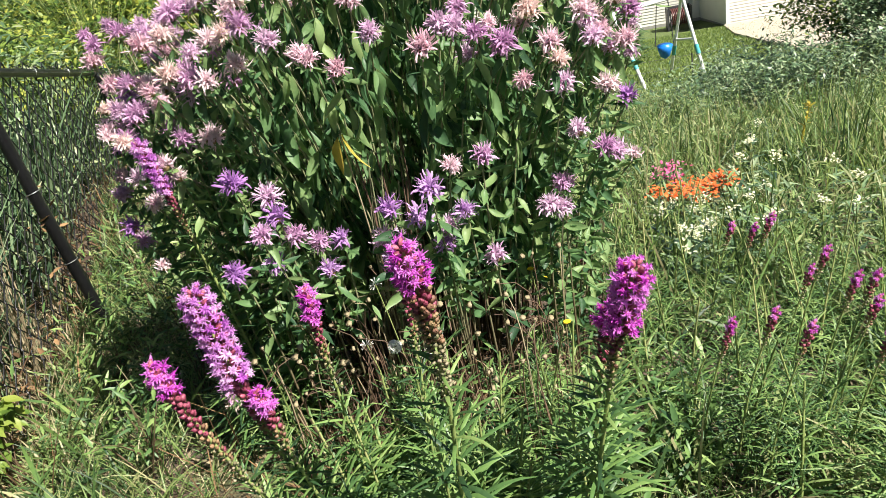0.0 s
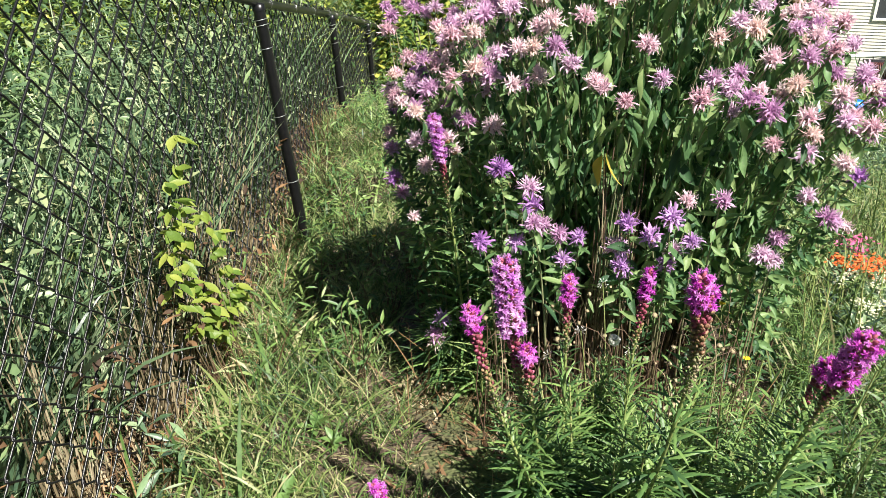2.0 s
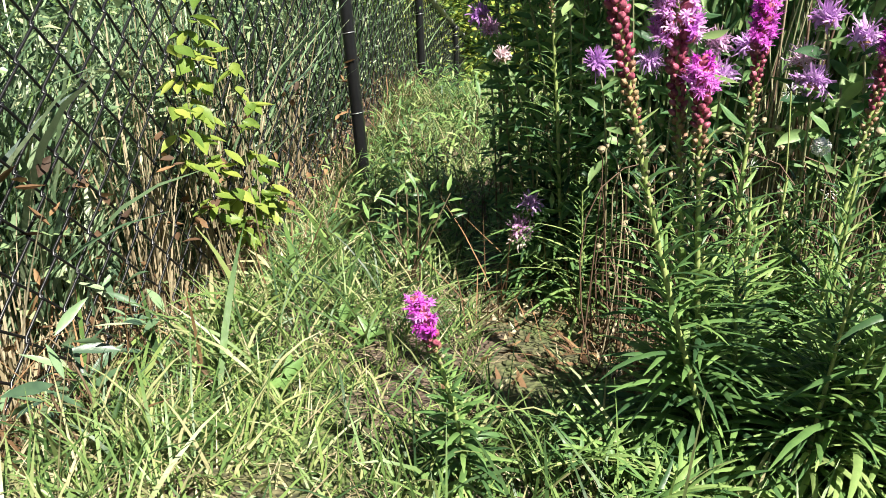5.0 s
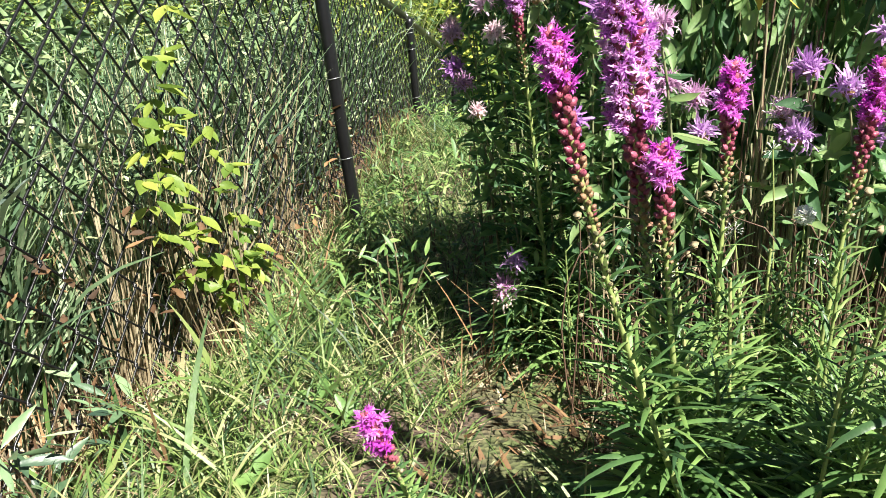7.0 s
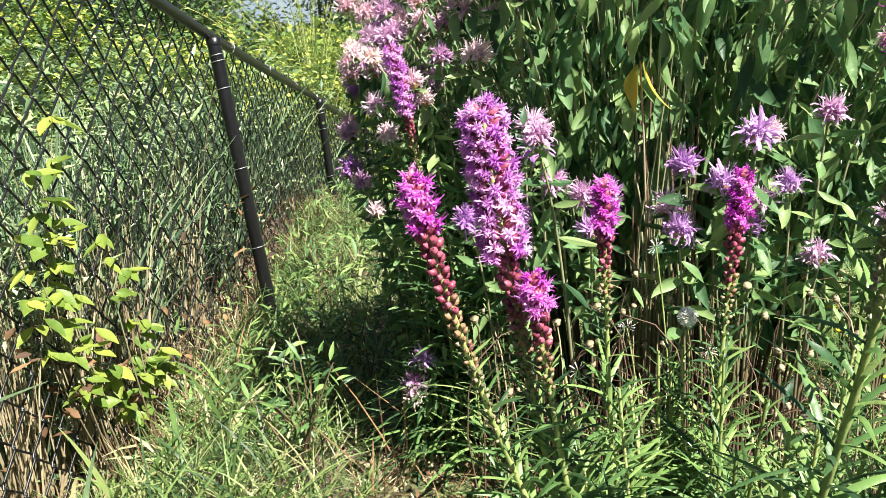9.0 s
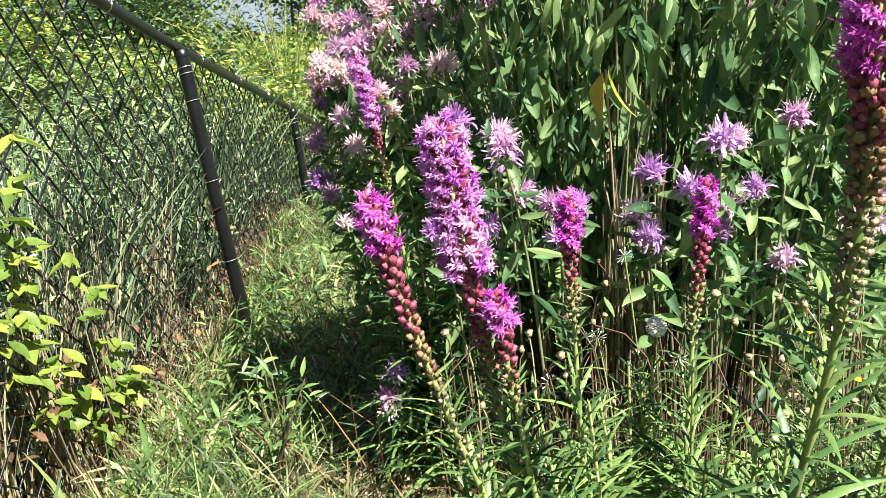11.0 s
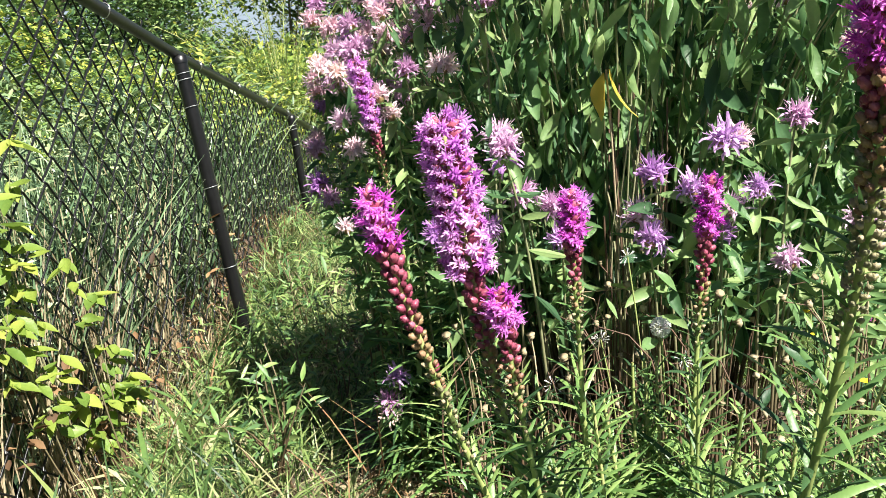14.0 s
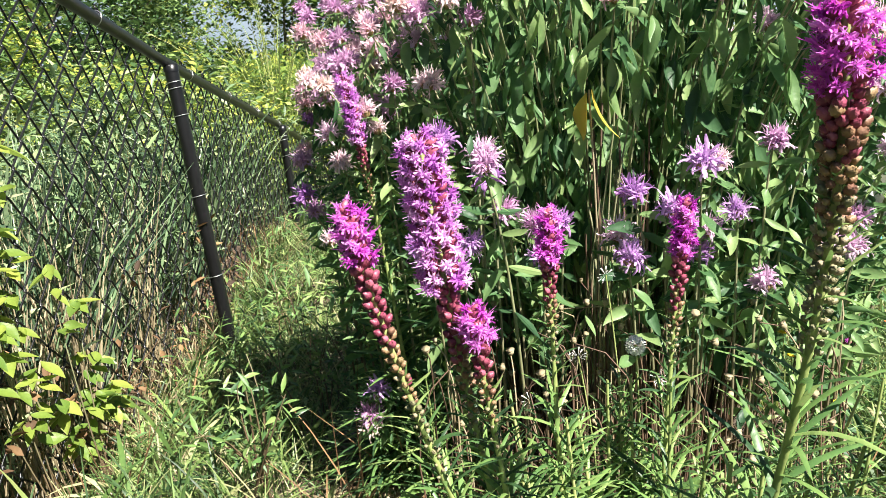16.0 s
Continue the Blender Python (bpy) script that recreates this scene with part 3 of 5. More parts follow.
def bunch(name, pieces):
    """One mesh: petals and bracts grown out of a body. The body comes first, as (points and faces, 0, points round it, material);
    then petals as (points and faces, points a petal, points of its foot, material); material 2 springs from under the body."""
    (v, f), _, sides, k = pieces[0]
    verts, faces = [np.asarray(q, float) for q in np.asarray(v).reshape(-1, 3)], [list(map(int, q)) for q in np.asarray(f).reshape(-1, 4)]
    index, high, low = [k] * len(faces), range(len(verts) - 3 * sides, len(verts)), range(sides)
    for (v, f), per, foot, k in pieces[1:]:
        v, f = np.asarray(v, float).reshape(-1, 3), np.asarray(f).reshape(-1, 4)
        each = len(f) * per // len(v)
        for i in range(len(v) // per):
            spots = low if k == 2 else high
            root = spots[(i * 7) % len(spots)]
            w = v[i * per:(i + 1) * per]
            w = w + verts[root] - w[:foot].mean(0)
            start = len(verts) - foot
            verts += list(w[foot:])
            for face in f[i * each:(i + 1) * each] - i * per:
                ids = list(dict.fromkeys(root if q < foot else int(start + q) for q in face))
                if len(ids) > 2:
                    faces.append(ids)
                    index.append(k)
    me = bpy.data.meshes.new(name)
    me.from_pydata([tuple(q) for q in verts], [], faces)
    me.polygons.foreach_set("material_index", np.asarray(index, np.int32))
    me.polygons.foreach_set("use_smooth", np.full(len(faces), True))
    me.validate()
    return me


def balm_head(petal, petals, radius, droop, seed):
    """One ragged flower head: curled petals round a button over leafy bracts."""
    g = np.random.default_rng(seed)
    az = g.uniform(0, 2 * math.pi, petals)
    lean = 1.6 * g.uniform(0.02, 1, petals) ** 0.8
    foot = np.stack([0.006 * np.cos(az) * np.sin(lean), 0.006 * np.sin(az) * np.sin(lean), 0.008 * np.cos(lean)], 1)
    a = strips(foot, az, lean, g.uniform(-0.6, droop + 1.5, petals), radius * g.uniform(0.4, 1.0, petals), g.uniform(0.0022, 0.0040, petals), 5, (0.5, 0.7, 0.95, 1.2, 1.2, 0.6), 0.4, g.normal(0, 0.7, petals), 0.05)
    thin = petals // 2
    az2 = g.uniform(0, 2 * math.pi, thin)
    b = strips(np.zeros((thin, 3)) + (0, 0, 0.006), az2, g.uniform(0.1, 1.2, thin), g.uniform(-0.3, 0.3, thin), radius * g.uniform(0.6, 1.0, thin), np.full(thin, 0.0012), 2, (1, 1, 0.6))
    c = ball((0, 0, 0.004), 0.009, 0.009, 4, 8)
    az3 = np.arange(7) * 0.9 + g.uniform(0, 1)
    d = strips(np.zeros((7, 3)) - (0, 0, 0.004), az3, np.full(7, 1.35), g.uniform(0.2, 0.8, 7), g.uniform(0.018, 0.032, 7), np.full(7, 0.011), 3, LEAF, -0.3)
    me = bunch("flower_head", [(c, 0, 8, 1), (a, 18, 3, 0), (b, 6, 2, 0), (d, 12, 3, 2)])
    for m in (petal, BUTTON, BALM_LEAF):
        me.materials.append(m)
    return me


HEADS = [balm_head(PINK, 125, 0.030, 1.3, 1), balm_head(PINK, 100, 0.032, 1.0, 2), balm_head(PINK, 140, 0.029, 1.6, 3),
         balm_head(PALE, 125, 0.030, 1.5, 4), balm_head(PALE, 95, 0.028, 1.1, 5), balm_head(VIOLET, 110, 0.031, 1.2, 6), balm_head(VIOLET, 85, 0.029, 0.9, 7)]


def balm_plant(at, label, tops, feet, low_leaves, leaf_pairs, tones, group="bee balm", droop=(1.0, 2.3), leaf_size=1.0):
    plant = thing("bee_balm", at, label, "flowers", group)
    foot_l, az_l, ln_l, size_l = [], [], [], []
    for top, foot in zip(tops, feet):
        top, foot = np.asarray(top), np.asarray(foot)
        mid = foot + (top - foot) * 0.55 + np.array([0, 0, 0.06]) - (top - foot) * np.array([0.18, 0.18, 0])
        line = bezier([foot, mid, top], 7)
        part("stem", tube(line, np.linspace(0.0032, 0.0018, 7), 5), BALM_STEM, plant)
        turn = rng.uniform(0, math.pi)
        count, small = (leaf_pairs // 2, 0.75) if top[0] < -0.78 and top[2] > 0.97 else (leaf_pairs, 1.0)
        for q in range(count):
            u = low_leaves + (1 - low_leaves) * (q + rng.uniform(0.1, 0.9)) / count
            p = np.array([np.interp(u * 6, np.arange(7), line[:, i]) for i in range(3)])
            turn += math.pi / 2 + rng.normal(0, 0.25)
            for side in (0, math.pi):
                foot_l.append(p)
                az_l.append(turn + side)
                ln_l.append(rng.uniform(*droop))
                size_l.append(rng.uniform(0.044, 0.090) * (1.1 - 0.35 * u) * leaf_size * small)
        head = new("flower_head", HEADS[rng.choice(len(HEADS), p=tones)])
        head.parent = plant
        lift = (top - foot) * np.array([0.45, 0.45, 0.25])
        axis = Vector((lift[0] + rng.normal(0, 0.12), lift[1] + rng.normal(0, 0.12) - 0.02, 0.42 + abs(lift[2])))
        turn_m = Vector((0, 0, 1)).rotation_difference(axis.normalized()).to_matrix().to_4x4()
        size = rng.uniform(0.95, 1.32)
        head.matrix_basis = Matrix.Translation(Vector(top) - Vector(at)) @ turn_m @ Matrix.Rotation(rng.uniform(0, 6.28), 4, "Z") @ Matrix.Diagonal((size, size, size, 1))
    n = len(foot_l)
    size_l = np.array(size_l)
    v, f = strips(np.array(foot_l), np.array(az_l), np.array(ln_l), rng.uniform(-0.3, 0.9, n), size_l, size_l * rng.uniform(0.26, 0.40, n), 6, LEAF, -0.8, rng.normal(0, 0.6, n), 0.04)
    m_ = int(n * 0.5)
    pick = rng.integers(0, n, m_)
    small = rng.uniform(0.018, 0.05, m_)
    young = strips(np.array(foot_l)[pick] + rng.normal(0, 0.025, (m_, 3)), rng.uniform(0, 6.28, m_), rng.uniform(0.6, 2.9, m_), rng.uniform(-0.5, 0.9, m_), small, small * rng.uniform(0.2, 0.34, m_), 4, LEAF, -0.4, rng.normal(0, 0.6, m_))
    v, f = join([(v, f), young])
    part("foliage", (v, f), BALM_LEAF, plant, "toothed lance-shaped leaves", "stuff")
    return plant


def dome(n):
    """Places for the tops of the stems over the clump's crown, spaced apart."""
    got = []
    while len(got) < n:
        a, r = rng.uniform(0, 2 * math.pi), math.sqrt(rng.uniform(0, 1))
        x, y = CX + RX * r * math.cos(a), CY + RY * r * math.sin(a)
        z = 1.31 - 0.31 * r ** 2.4 + rng.normal(0, 0.035) - 0.14 * min(1, max(0, (x - CX - 0.15) / 0.6)) - 0.22 * min(1, max(0, (-0.55 - x) / 0.5))
        if all((x - q[0]) ** 2 + (y - q[1]) ** 2 > 0.036 ** 2 for q in got):
            got.append((x, y, z))
    return got


def feet_of(tops, pull, centre=(CX, CY + 0.06)):
    out = []
    for x, y, _ in tops:
        fx, fy = centre[0] + (x - centre[0]) * pull + rng.normal(0, 0.02), centre[1] + (y - centre[1]) * pull + rng.normal(0, 0.02)
        out.append((fx, fy, float(height(fx, fy)) - 0.01))
    return out


crown = dome(310)
balm_plant((CX, CY, float(height(CX, CY))), "tall bushy wild bergamot clump with ragged pink flower heads", crown, feet_of(crown, 0.45), 0.22, 10, (0.18, 0.10, 0.10, 0.36, 0.26, 0.00, 0.00), droop=(2.2, 3.1), leaf_size=1.28)
# side shoots, lower than the crown
SIDE = [
    (-1.12, 1.97, 0.88), (-1.00, 1.90, 0.92), (-1.01, 1.84, 0.86), (-1.12, 1.96, 0.78),
    (-0.92, 1.77, 0.91), (-0.97, 1.77, 0.83), (-0.78, 1.64, 0.86), (-1.13, 1.95, 0.70),
    (-1.07, 1.82, 0.69), (-0.95, 1.71, 0.76), (-0.81, 1.62, 0.78), (-0.91, 1.66, 0.71),
    (-1.04, 1.75, 0.62), (-1.00, 1.70, 0.60), (-0.94, 1.64, 0.55), (-0.67, 1.56, 0.76),
    (-0.70, 1.60, 0.86), (-0.73, 1.66, 0.94), (-0.62, 1.64, 0.97),
    (0.11, 1.69, 0.71), (0.16, 1.71, 0.65), (0.09, 1.72, 0.81), (0.00, 1.67, 0.85),
    (0.22, 1.91, 0.83), (-0.11, 1.65, 0.93), (-0.16, 1.68, 1.00), (-0.85, 1.60, 0.23),
    (-0.87, 1.60, 0.15), (-0.87, 1.60, 0.17),
]
# higher shoots at the back and the downhill side
REAR = [
    (-1.22, 2.20, 1.05), (-1.19, 2.18, 1.02), (-1.16, 2.24, 1.06), (-1.12, 2.20, 1.04),
    (-1.20, 2.15, 0.98), (-1.09, 2.22, 1.03), (-1.05, 2.20, 1.05), (-1.02, 2.14, 1.00),
    (-0.98, 2.20, 1.03), (-0.95, 2.16, 1.02), (-0.99, 2.10, 0.99), (-0.92, 2.02, 1.01),
    (-0.83, 1.85, 0.92), (-0.80, 1.84, 0.96), (-0.91, 1.86, 0.83), (-0.85, 1.82, 0.80),
    (-0.70, 1.78, 1.02), (-0.76, 1.74, 0.99), (0.24, 1.84, 0.72), (0.20, 1.80, 0.60),
    (0.27, 1.95, 0.80), (0.16, 1.82, 0.92), (0.25, 1.86, 0.56), (0.19, 1.76, 0.78),
]
balm_plant((-0.85, 1.85, float(height(-0.85, 1.85))), "outer bergamot shoots with lilac heads leaning from the clump", SIDE + REAR, feet_of(SIDE + REAR, 0.80, (-0.6, 2.0)), 0.10, 22, (0.32, 0.18, 0.2, 0.14, 0.06, 0.06, 0.04), leaf_size=0.85)
FRONT = [
    (-0.58, 1.50, 0.74), (-0.56, 1.48, 0.70), (-0.61, 1.50, 0.58), (-0.70, 1.50, 0.57),
    (-0.49, 1.50, 0.62), (-0.44, 1.50, 0.62), (-0.47, 1.45, 0.57), (-0.32, 1.50, 0.67),
    (-0.22, 1.43, 0.73), (-0.26, 1.50, 0.64), (-0.16, 1.50, 0.64), (-0.20, 1.50, 0.61),
    (-0.33, 1.45, 0.57), (-0.35, 1.50, 0.60), (-0.11, 1.52, 0.75), (-0.19, 1.60, 0.71),
    (-0.22, 1.50, 0.57), (0.06, 1.70, 0.58), (0.02, 1.65, 0.55), (0.05, 1.65, 0.54),
    (-0.11, 1.50, 0.52), (-0.54, 1.50, 0.64), (-0.52, 1.26, 0.76), (-0.34, 1.59, 0.55),
]
balm_plant((-0.3, 1.62, float(height(-0.3, 1.62))), "short bergamot shoots flowering low before the clump", FRONT, feet_of(FRONT, 0.9, (-0.25, 1.8)), 0.50, 5, (0.26, 0.16, 0.18, 0.02, 0.02, 0.22, 0.14))

# ---- blazing star ----


def floret_mesh(petal, seed, count=46):
    """One small flower head: strap-shaped lobes spreading like a star from a red cup."""
    g = np.random.default_rng(seed)
    az = np.arange(count) * 2.4 + g.uniform(0, 0.6, count)
    lean = g.uniform(0.15, 1.45, count)
    a = strips(np.zeros((count, 3)) + (0, 0, 0.004), az, lean, g.uniform(-0.9, 2.8, count), g.uniform(0.0050, 0.0100, count), g.uniform(0.0013, 0.0022, count), 4, (0.7, 0.9, 1, 0.95, 0.6), 0.4, g.normal(0, 0.8, count), 0.10)
    thin = strips(np.zeros((6, 3)) + (0, 0, 0.004), g.uniform(0, 6.28, 6), g.uniform(0.1, 0.7, 6), g.uniform(-0.8, 0.8, 6), g.uniform(0.010, 0.015, 6), np.full(6, 0.0009), 4, (1, 1, 0.5))
    c = ball((0, 0, -0.003), 0.0050, 0.0085, 5, 7)
    me = bunch("floret", [(c, 0, 7, 1), (a, 15, 3, 0), (thin, 10, 2, 0)])
    me.materials.append(petal)
    me.materials.append(BUD_RED)
    return me


def bud_mesh(mat):
    """A plump bud, its scales as ridges on one body."""
    v, f = ball((0, 0, 0), 0.0060, 0.0088, 7, 10)
    ring = np.arange(len(v)) // 10
    v = v * (1 + 0.13 * np.where((ring + np.arange(len(v))) % 2 == 0, 1, -1))[:, None]
    me = quads("bud", v, f)
    me.materials.append(mat)
    return me


FRESH = [floret_mesh(MAGENTA, s) for s in (11, 12, 13)]
OLD = [floret_mesh(LILAC, s, 52) for s in (14, 15, 16)]
BUDS = [bud_mesh(BUD_RED), bud_mesh(BUD_TAN), bud_mesh(BUD_GREEN)]


def star_leaves(line, n, longest, start=0.0, stop=1.0, width=0.0085, taper=1.0):
    """Narrow leaves spiralling up a stem: long and arching over low down, short and raised towards the top."""
    u = start + (stop - start) * (np.arange(n) + rng.uniform(0, 0.8, n)) / n
    k = u * (len(line) - 1)
    p = np.stack([np.interp(k, np.arange(len(line)), line[:, i]) for i in range(3)], 1)
    low = (1 - (u - start) / (stop - start)) ** taper
    long = longest * (0.12 + 0.90 * low) * rng.uniform(0.75, 1.12, n)
    lean = 0.75 + 0.25 * low + rng.normal(0, 0.13, n)
    bend = 0.25 + 1.05 * low + rng.normal(0, 0.22, n)
    return strips(p, np.arange(n) * 2.4 + rng.normal(0, 0.2, n), lean, bend, long, width * (0.32 + 0.70 * low) * rng.uniform(0.75, 1.15, n), 5, (0.7, 0.95, 1.0, 0.9, 0.65, 0.1), 0.3, rng.normal(0, 0.25, n), 0.015)


def blazing_star(tip, mid, foot, bloom, budded, radius, label, old=False, leaf=0.21, red=0.36, plump=1.0):
    foot = (foot[0], foot[1], float(height(foot[0], foot[1])) - 0.01)
    plant = thing("blazing_star", foot, label, "flowers", "blazing stars")
    line = bezier([tip, mid, foot], 60)
    step = np.concatenate([[0], np.cumsum(np.linalg.norm(np.diff(line, axis=0), axis=1))])
    whole = step[-1]

    def at(s):
        p = np.array([np.interp(s, step, line[:, i]) for i in range(3)])
        q = np.array([np.interp(s + 0.01, step, line[:, i]) for i in range(3)])
        d = Vector(p - q).normalized()
        return Vector(p), d
    part("stem", tube(line[::-3], np.linspace(0.0042, 0.0024, len(line[::-3])) * min(1.1, radius / 0.021), 7), STAR_STEM, plant)
    part("foliage", star_leaves(line[::-1], 130 if radius > 0.015 else 90, leaf, 0.0, max(0.3, 1 - (bloom + budded * 0.6) / whole), 0.0120 if radius > 0.015 else 0.005, 1.25), STAR_LEAF, plant, "narrow grassy leaves", "stuff")
    s, k = 0.004, 0
    off = max(0.0035, radius - 0.0145)
    while s < bloom + budded:
        p, d = at(s)
        az = k * 2.3999
        out = d.orthogonal().normalized()
        out.rotate(Matrix.Rotation(az + rng.normal(0, 0.15), 3, d))
        flowering = s < bloom
        grow = min(1.0, 0.55 + s / 0.035)
        if flowering:
            axis = (out + d * (1.1 if s < 0.012 else 0.5)).normalized()
            ob = new("floret", (OLD if old else FRESH)[rng.integers(0, 3)])
            size = min(1.05, radius / 0.019) * grow * rng.uniform(0.8, 1.15)
            put = p + out * off * min(1.0, 0.3 + s / 0.03)
        else:
            u = (s - bloom) / budded
            axis = (out + d * 0.8).normalized()
            ob = new("bud", BUDS[0 if u + rng.normal(0, 0.08) < red else 1 if u + rng.normal(0, 0.08) < red + 0.27 else 2])
            size = (0.50 + 9 * radius) * (1.0 - 0.55 * u) * rng.uniform(0.75, 1.12)
            put = p + out * (0.0070 * size + 0.0024) * plump
        ob.parent = plant
        turn = Vector((0, 0, 1)).rotation_difference(axis).to_matrix().to_4x4()
        ob.matrix_basis = Matrix.Translation(put - Vector(foot)) @ turn @ Matrix.Rotation(az, 4, "Z") @ Matrix.Diagonal((size, size, size, 1))
        s += 0.000074 / (radius + 0.004) if flowering else (0.0019 + 0.0012 * (s - bloom) / budded) / plump ** 1.6
        k += 1
    return plant


blazing_star((-0.550, 0.825, 0.808), (-0.470, 0.865, 0.47), (-0.355, 0.97), 0.062, 0.235, 0.021, "leaning magenta blazing star with open florets over red buds")
blazing_star((-0.508, 0.926, 0.858), (-0.462, 0.925, 0.52), (-0.41, 1.02), 0.160, 0.19, 0.031, "tallest blazing star, thick lilac spike just past its best", True)
blazing_star((-0.455, 0.895, 0.690), (-0.430, 0.930, 0.42), (-0.39, 1.00), 0.042, 0.12, 0.022, "short blazing star with a small magenta tuft")
blazing_star((-0.407, 1.087, 0.746), (-0.400, 1.080, 0.44), (-0.385, 1.09), 0.064, 0.13, 0.021, "slender blazing star with a magenta spike")
blazing_star((-0.249, 1.169, 0.740), (-0.270, 1.150, 0.42), (-0.275, 1.13), 0.078, 0.14, 0.021, "upright blazing star before the bergamot stems")
blazing_star((-0.170, 0.770, 0.957), (-0.168, 0.835, 0.65), (-0.240, 0.98), 0.070, 0.21, 0.027, "tall blazing star with a long column of brown-red buds", leaf=0.23, red=0.14, plump=1.6)
blazing_star((0.106, 0.866, 0.834), (0.051, 0.912, 0.58), (-0.01, 1.00), 0.115, 0.13, 0.030, "thick magenta blazing star leaning outward over the grass")
blazing_star((0.074, 0.930, 0.735), (0.035, 0.985, 0.48), (0.01, 1.03), 0.055, 0.15, 0.025, "shorter blazing star with dark red buds beside a thicker one")
blazing_star((-0.718, 0.729, 0.425), (-0.690, 0.765, 0.29), (-0.665, 0.80), 0.058, 0.05, 0.020, "small blazing star flowering close to the path", leaf=0.10)
blazing_star((-0.862, 1.584, 0.900), (-0.815, 1.615, 0.52), (-0.78, 1.66), 0.135, 0.15, 0.024, "blazing star spike among the bergamot heads", True)
blazing_star((0.49, 1.86, 0.34), (0.44, 1.87, 0.14), (0.42, 1.89), 0.022, 0.070, 0.0135, "small blazing star half in bud in the meadow", leaf=0.11)
blazing_star((0.53, 1.80, 0.36), (0.48, 1.81, 0.16), (0.46, 1.83), 0.028, 0.070, 0.0135, "thin blazing star with a purple tip among the grass", leaf=0.11)
blazing_star((0.57, 1.79, 0.39), (0.52, 1.80, 0.19), (0.50, 1.82), 0.036, 0.070, 0.0135, "small blazing star half in bud in the meadow", leaf=0.11)
blazing_star((0.58, 1.47, 0.46), (0.53, 1.48, 0.26), (0.51, 1.50), 0.022, 0.070, 0.0135, "thin blazing star with a purple tip among the grass", leaf=0.11)
blazing_star((0.56, 1.50, 0.40), (0.51, 1.51, 0.20), (0.49, 1.53), 0.028, 0.070, 0.0135, "small blazing star half in bud in the meadow", leaf=0.11)
blazing_star((0.61, 1.39, 0.44), (0.56, 1.40, 0.24), (0.54, 1.42), 0.036, 0.070, 0.0135, "thin blazing star with a purple tip among the grass", leaf=0.11)
blazing_star((0.60, 1.29, 0.50), (0.55, 1.30, 0.30), (0.53, 1.32), 0.022, 0.070, 0.0135, "small blazing star half in bud in the meadow", leaf=0.11)
blazing_star((0.60, 1.28, 0.45), (0.55, 1.29, 0.25), (0.53, 1.31), 0.028, 0.070, 0.0135, "thin blazing star with a purple tip among the grass", leaf=0.11)
blazing_star((0.33, 1.27, 0.45), (0.28, 1.28, 0.25), (0.26, 1.30), 0.036, 0.070, 0.0135, "small blazing star half in bud in the meadow", leaf=0.11)
blazing_star((0.40, 1.24, 0.48), (0.35, 1.25, 0.28), (0.33, 1.27), 0.022, 0.070, 0.0135, "thin blazing star with a purple tip among the grass", leaf=0.11)
blazing_star((0.44, 1.17, 0.49), (0.39, 1.18, 0.29), (0.37, 1.20), 0.028, 0.070, 0.0135, "small blazing star half in bud in the meadow", leaf=0.11)
blazing_star((0.59, 1.19, 0.45), (0.54, 1.20, 0.25), (0.52, 1.22), 0.036, 0.070, 0.0135, "thin blazing star with a purple tip among the grass", leaf=0.11)
blazing_star((0.10, 1.85, 0.32), (0.05, 1.86, 0.12), (0.03, 1.88), 0.022, 0.070, 0.0135, "small blazing star half in bud in the meadow", leaf=0.11)

tuft = thing("blazing_star_foliage", (-0.36, 1.04, float(height(-0.36, 1.04))), "dense tuft of narrow green leaves round the flower stems", "plant")
shoots, shoot_stems = [], []
for q in range(30):
    a, r = rng.uniform(0, 6.28), math.sqrt(rng.uniform(0, 1))
    x, y = -0.27 + 0.17 * r * math.cos(a), 1.05 + 0.12 * r * math.sin(a)
    z = float(height(x, y))
    lean = rng.uniform(0.1, 0.7)
    line = bezier([(x, y, z), (x + 0.05 * lean * math.cos(a), y + 0.05 * lean * math.sin(a), z + 0.15), (x + 0.13 * lean * math.cos(a), y + 0.13 * lean * math.sin(a), z + rng.uniform(0.26, 0.44))], 9)
    shoot_stems.append(tube(line, np.linspace(0.004, 0.002, 9), 5))
    shoots.append(star_leaves(line, 92, 0.21, width=0.0112))
# a few shoots lie along the ground towards the path
for (fx, fy), (tx, ty) in (((-0.40, 0.96), (-0.63, 0.88)), ((-0.38, 0.92), (-0.58, 0.78)), ((-0.34, 0.90), (-0.46, 0.70))):
    g0, g1, g2 = (float(height(fx + (tx - fx) * u, fy + (ty - fy) * u)) for u in (0.0, 0.5, 1.0))
    line = bezier([(fx, fy, g0), ((fx + tx) / 2, (fy + ty) / 2, g1 + 0.07), (tx, ty, g2 + 0.06)], 9)
    shoot_stems.append(tube(line, np.linspace(0.004, 0.002, 9), 5))
    shoots.append(star_leaves(line, 72, 0.17, width=0.0115))
part("foliage", join(shoots), STAR_LEAF, tuft, "narrow arching leaves", "stuff")
part("stalk_mass", join(shoot_stems), STAR_STEM, tuft, "pale green stems", "stuff")
rear_tuft = thing("blazing_star_foliage", (-0.80, 1.84, float(height(-0.80, 1.84))), "dark narrow-leaved shoots shaded beside the bergamot", "plant")
shoots, shoot_stems = [], []
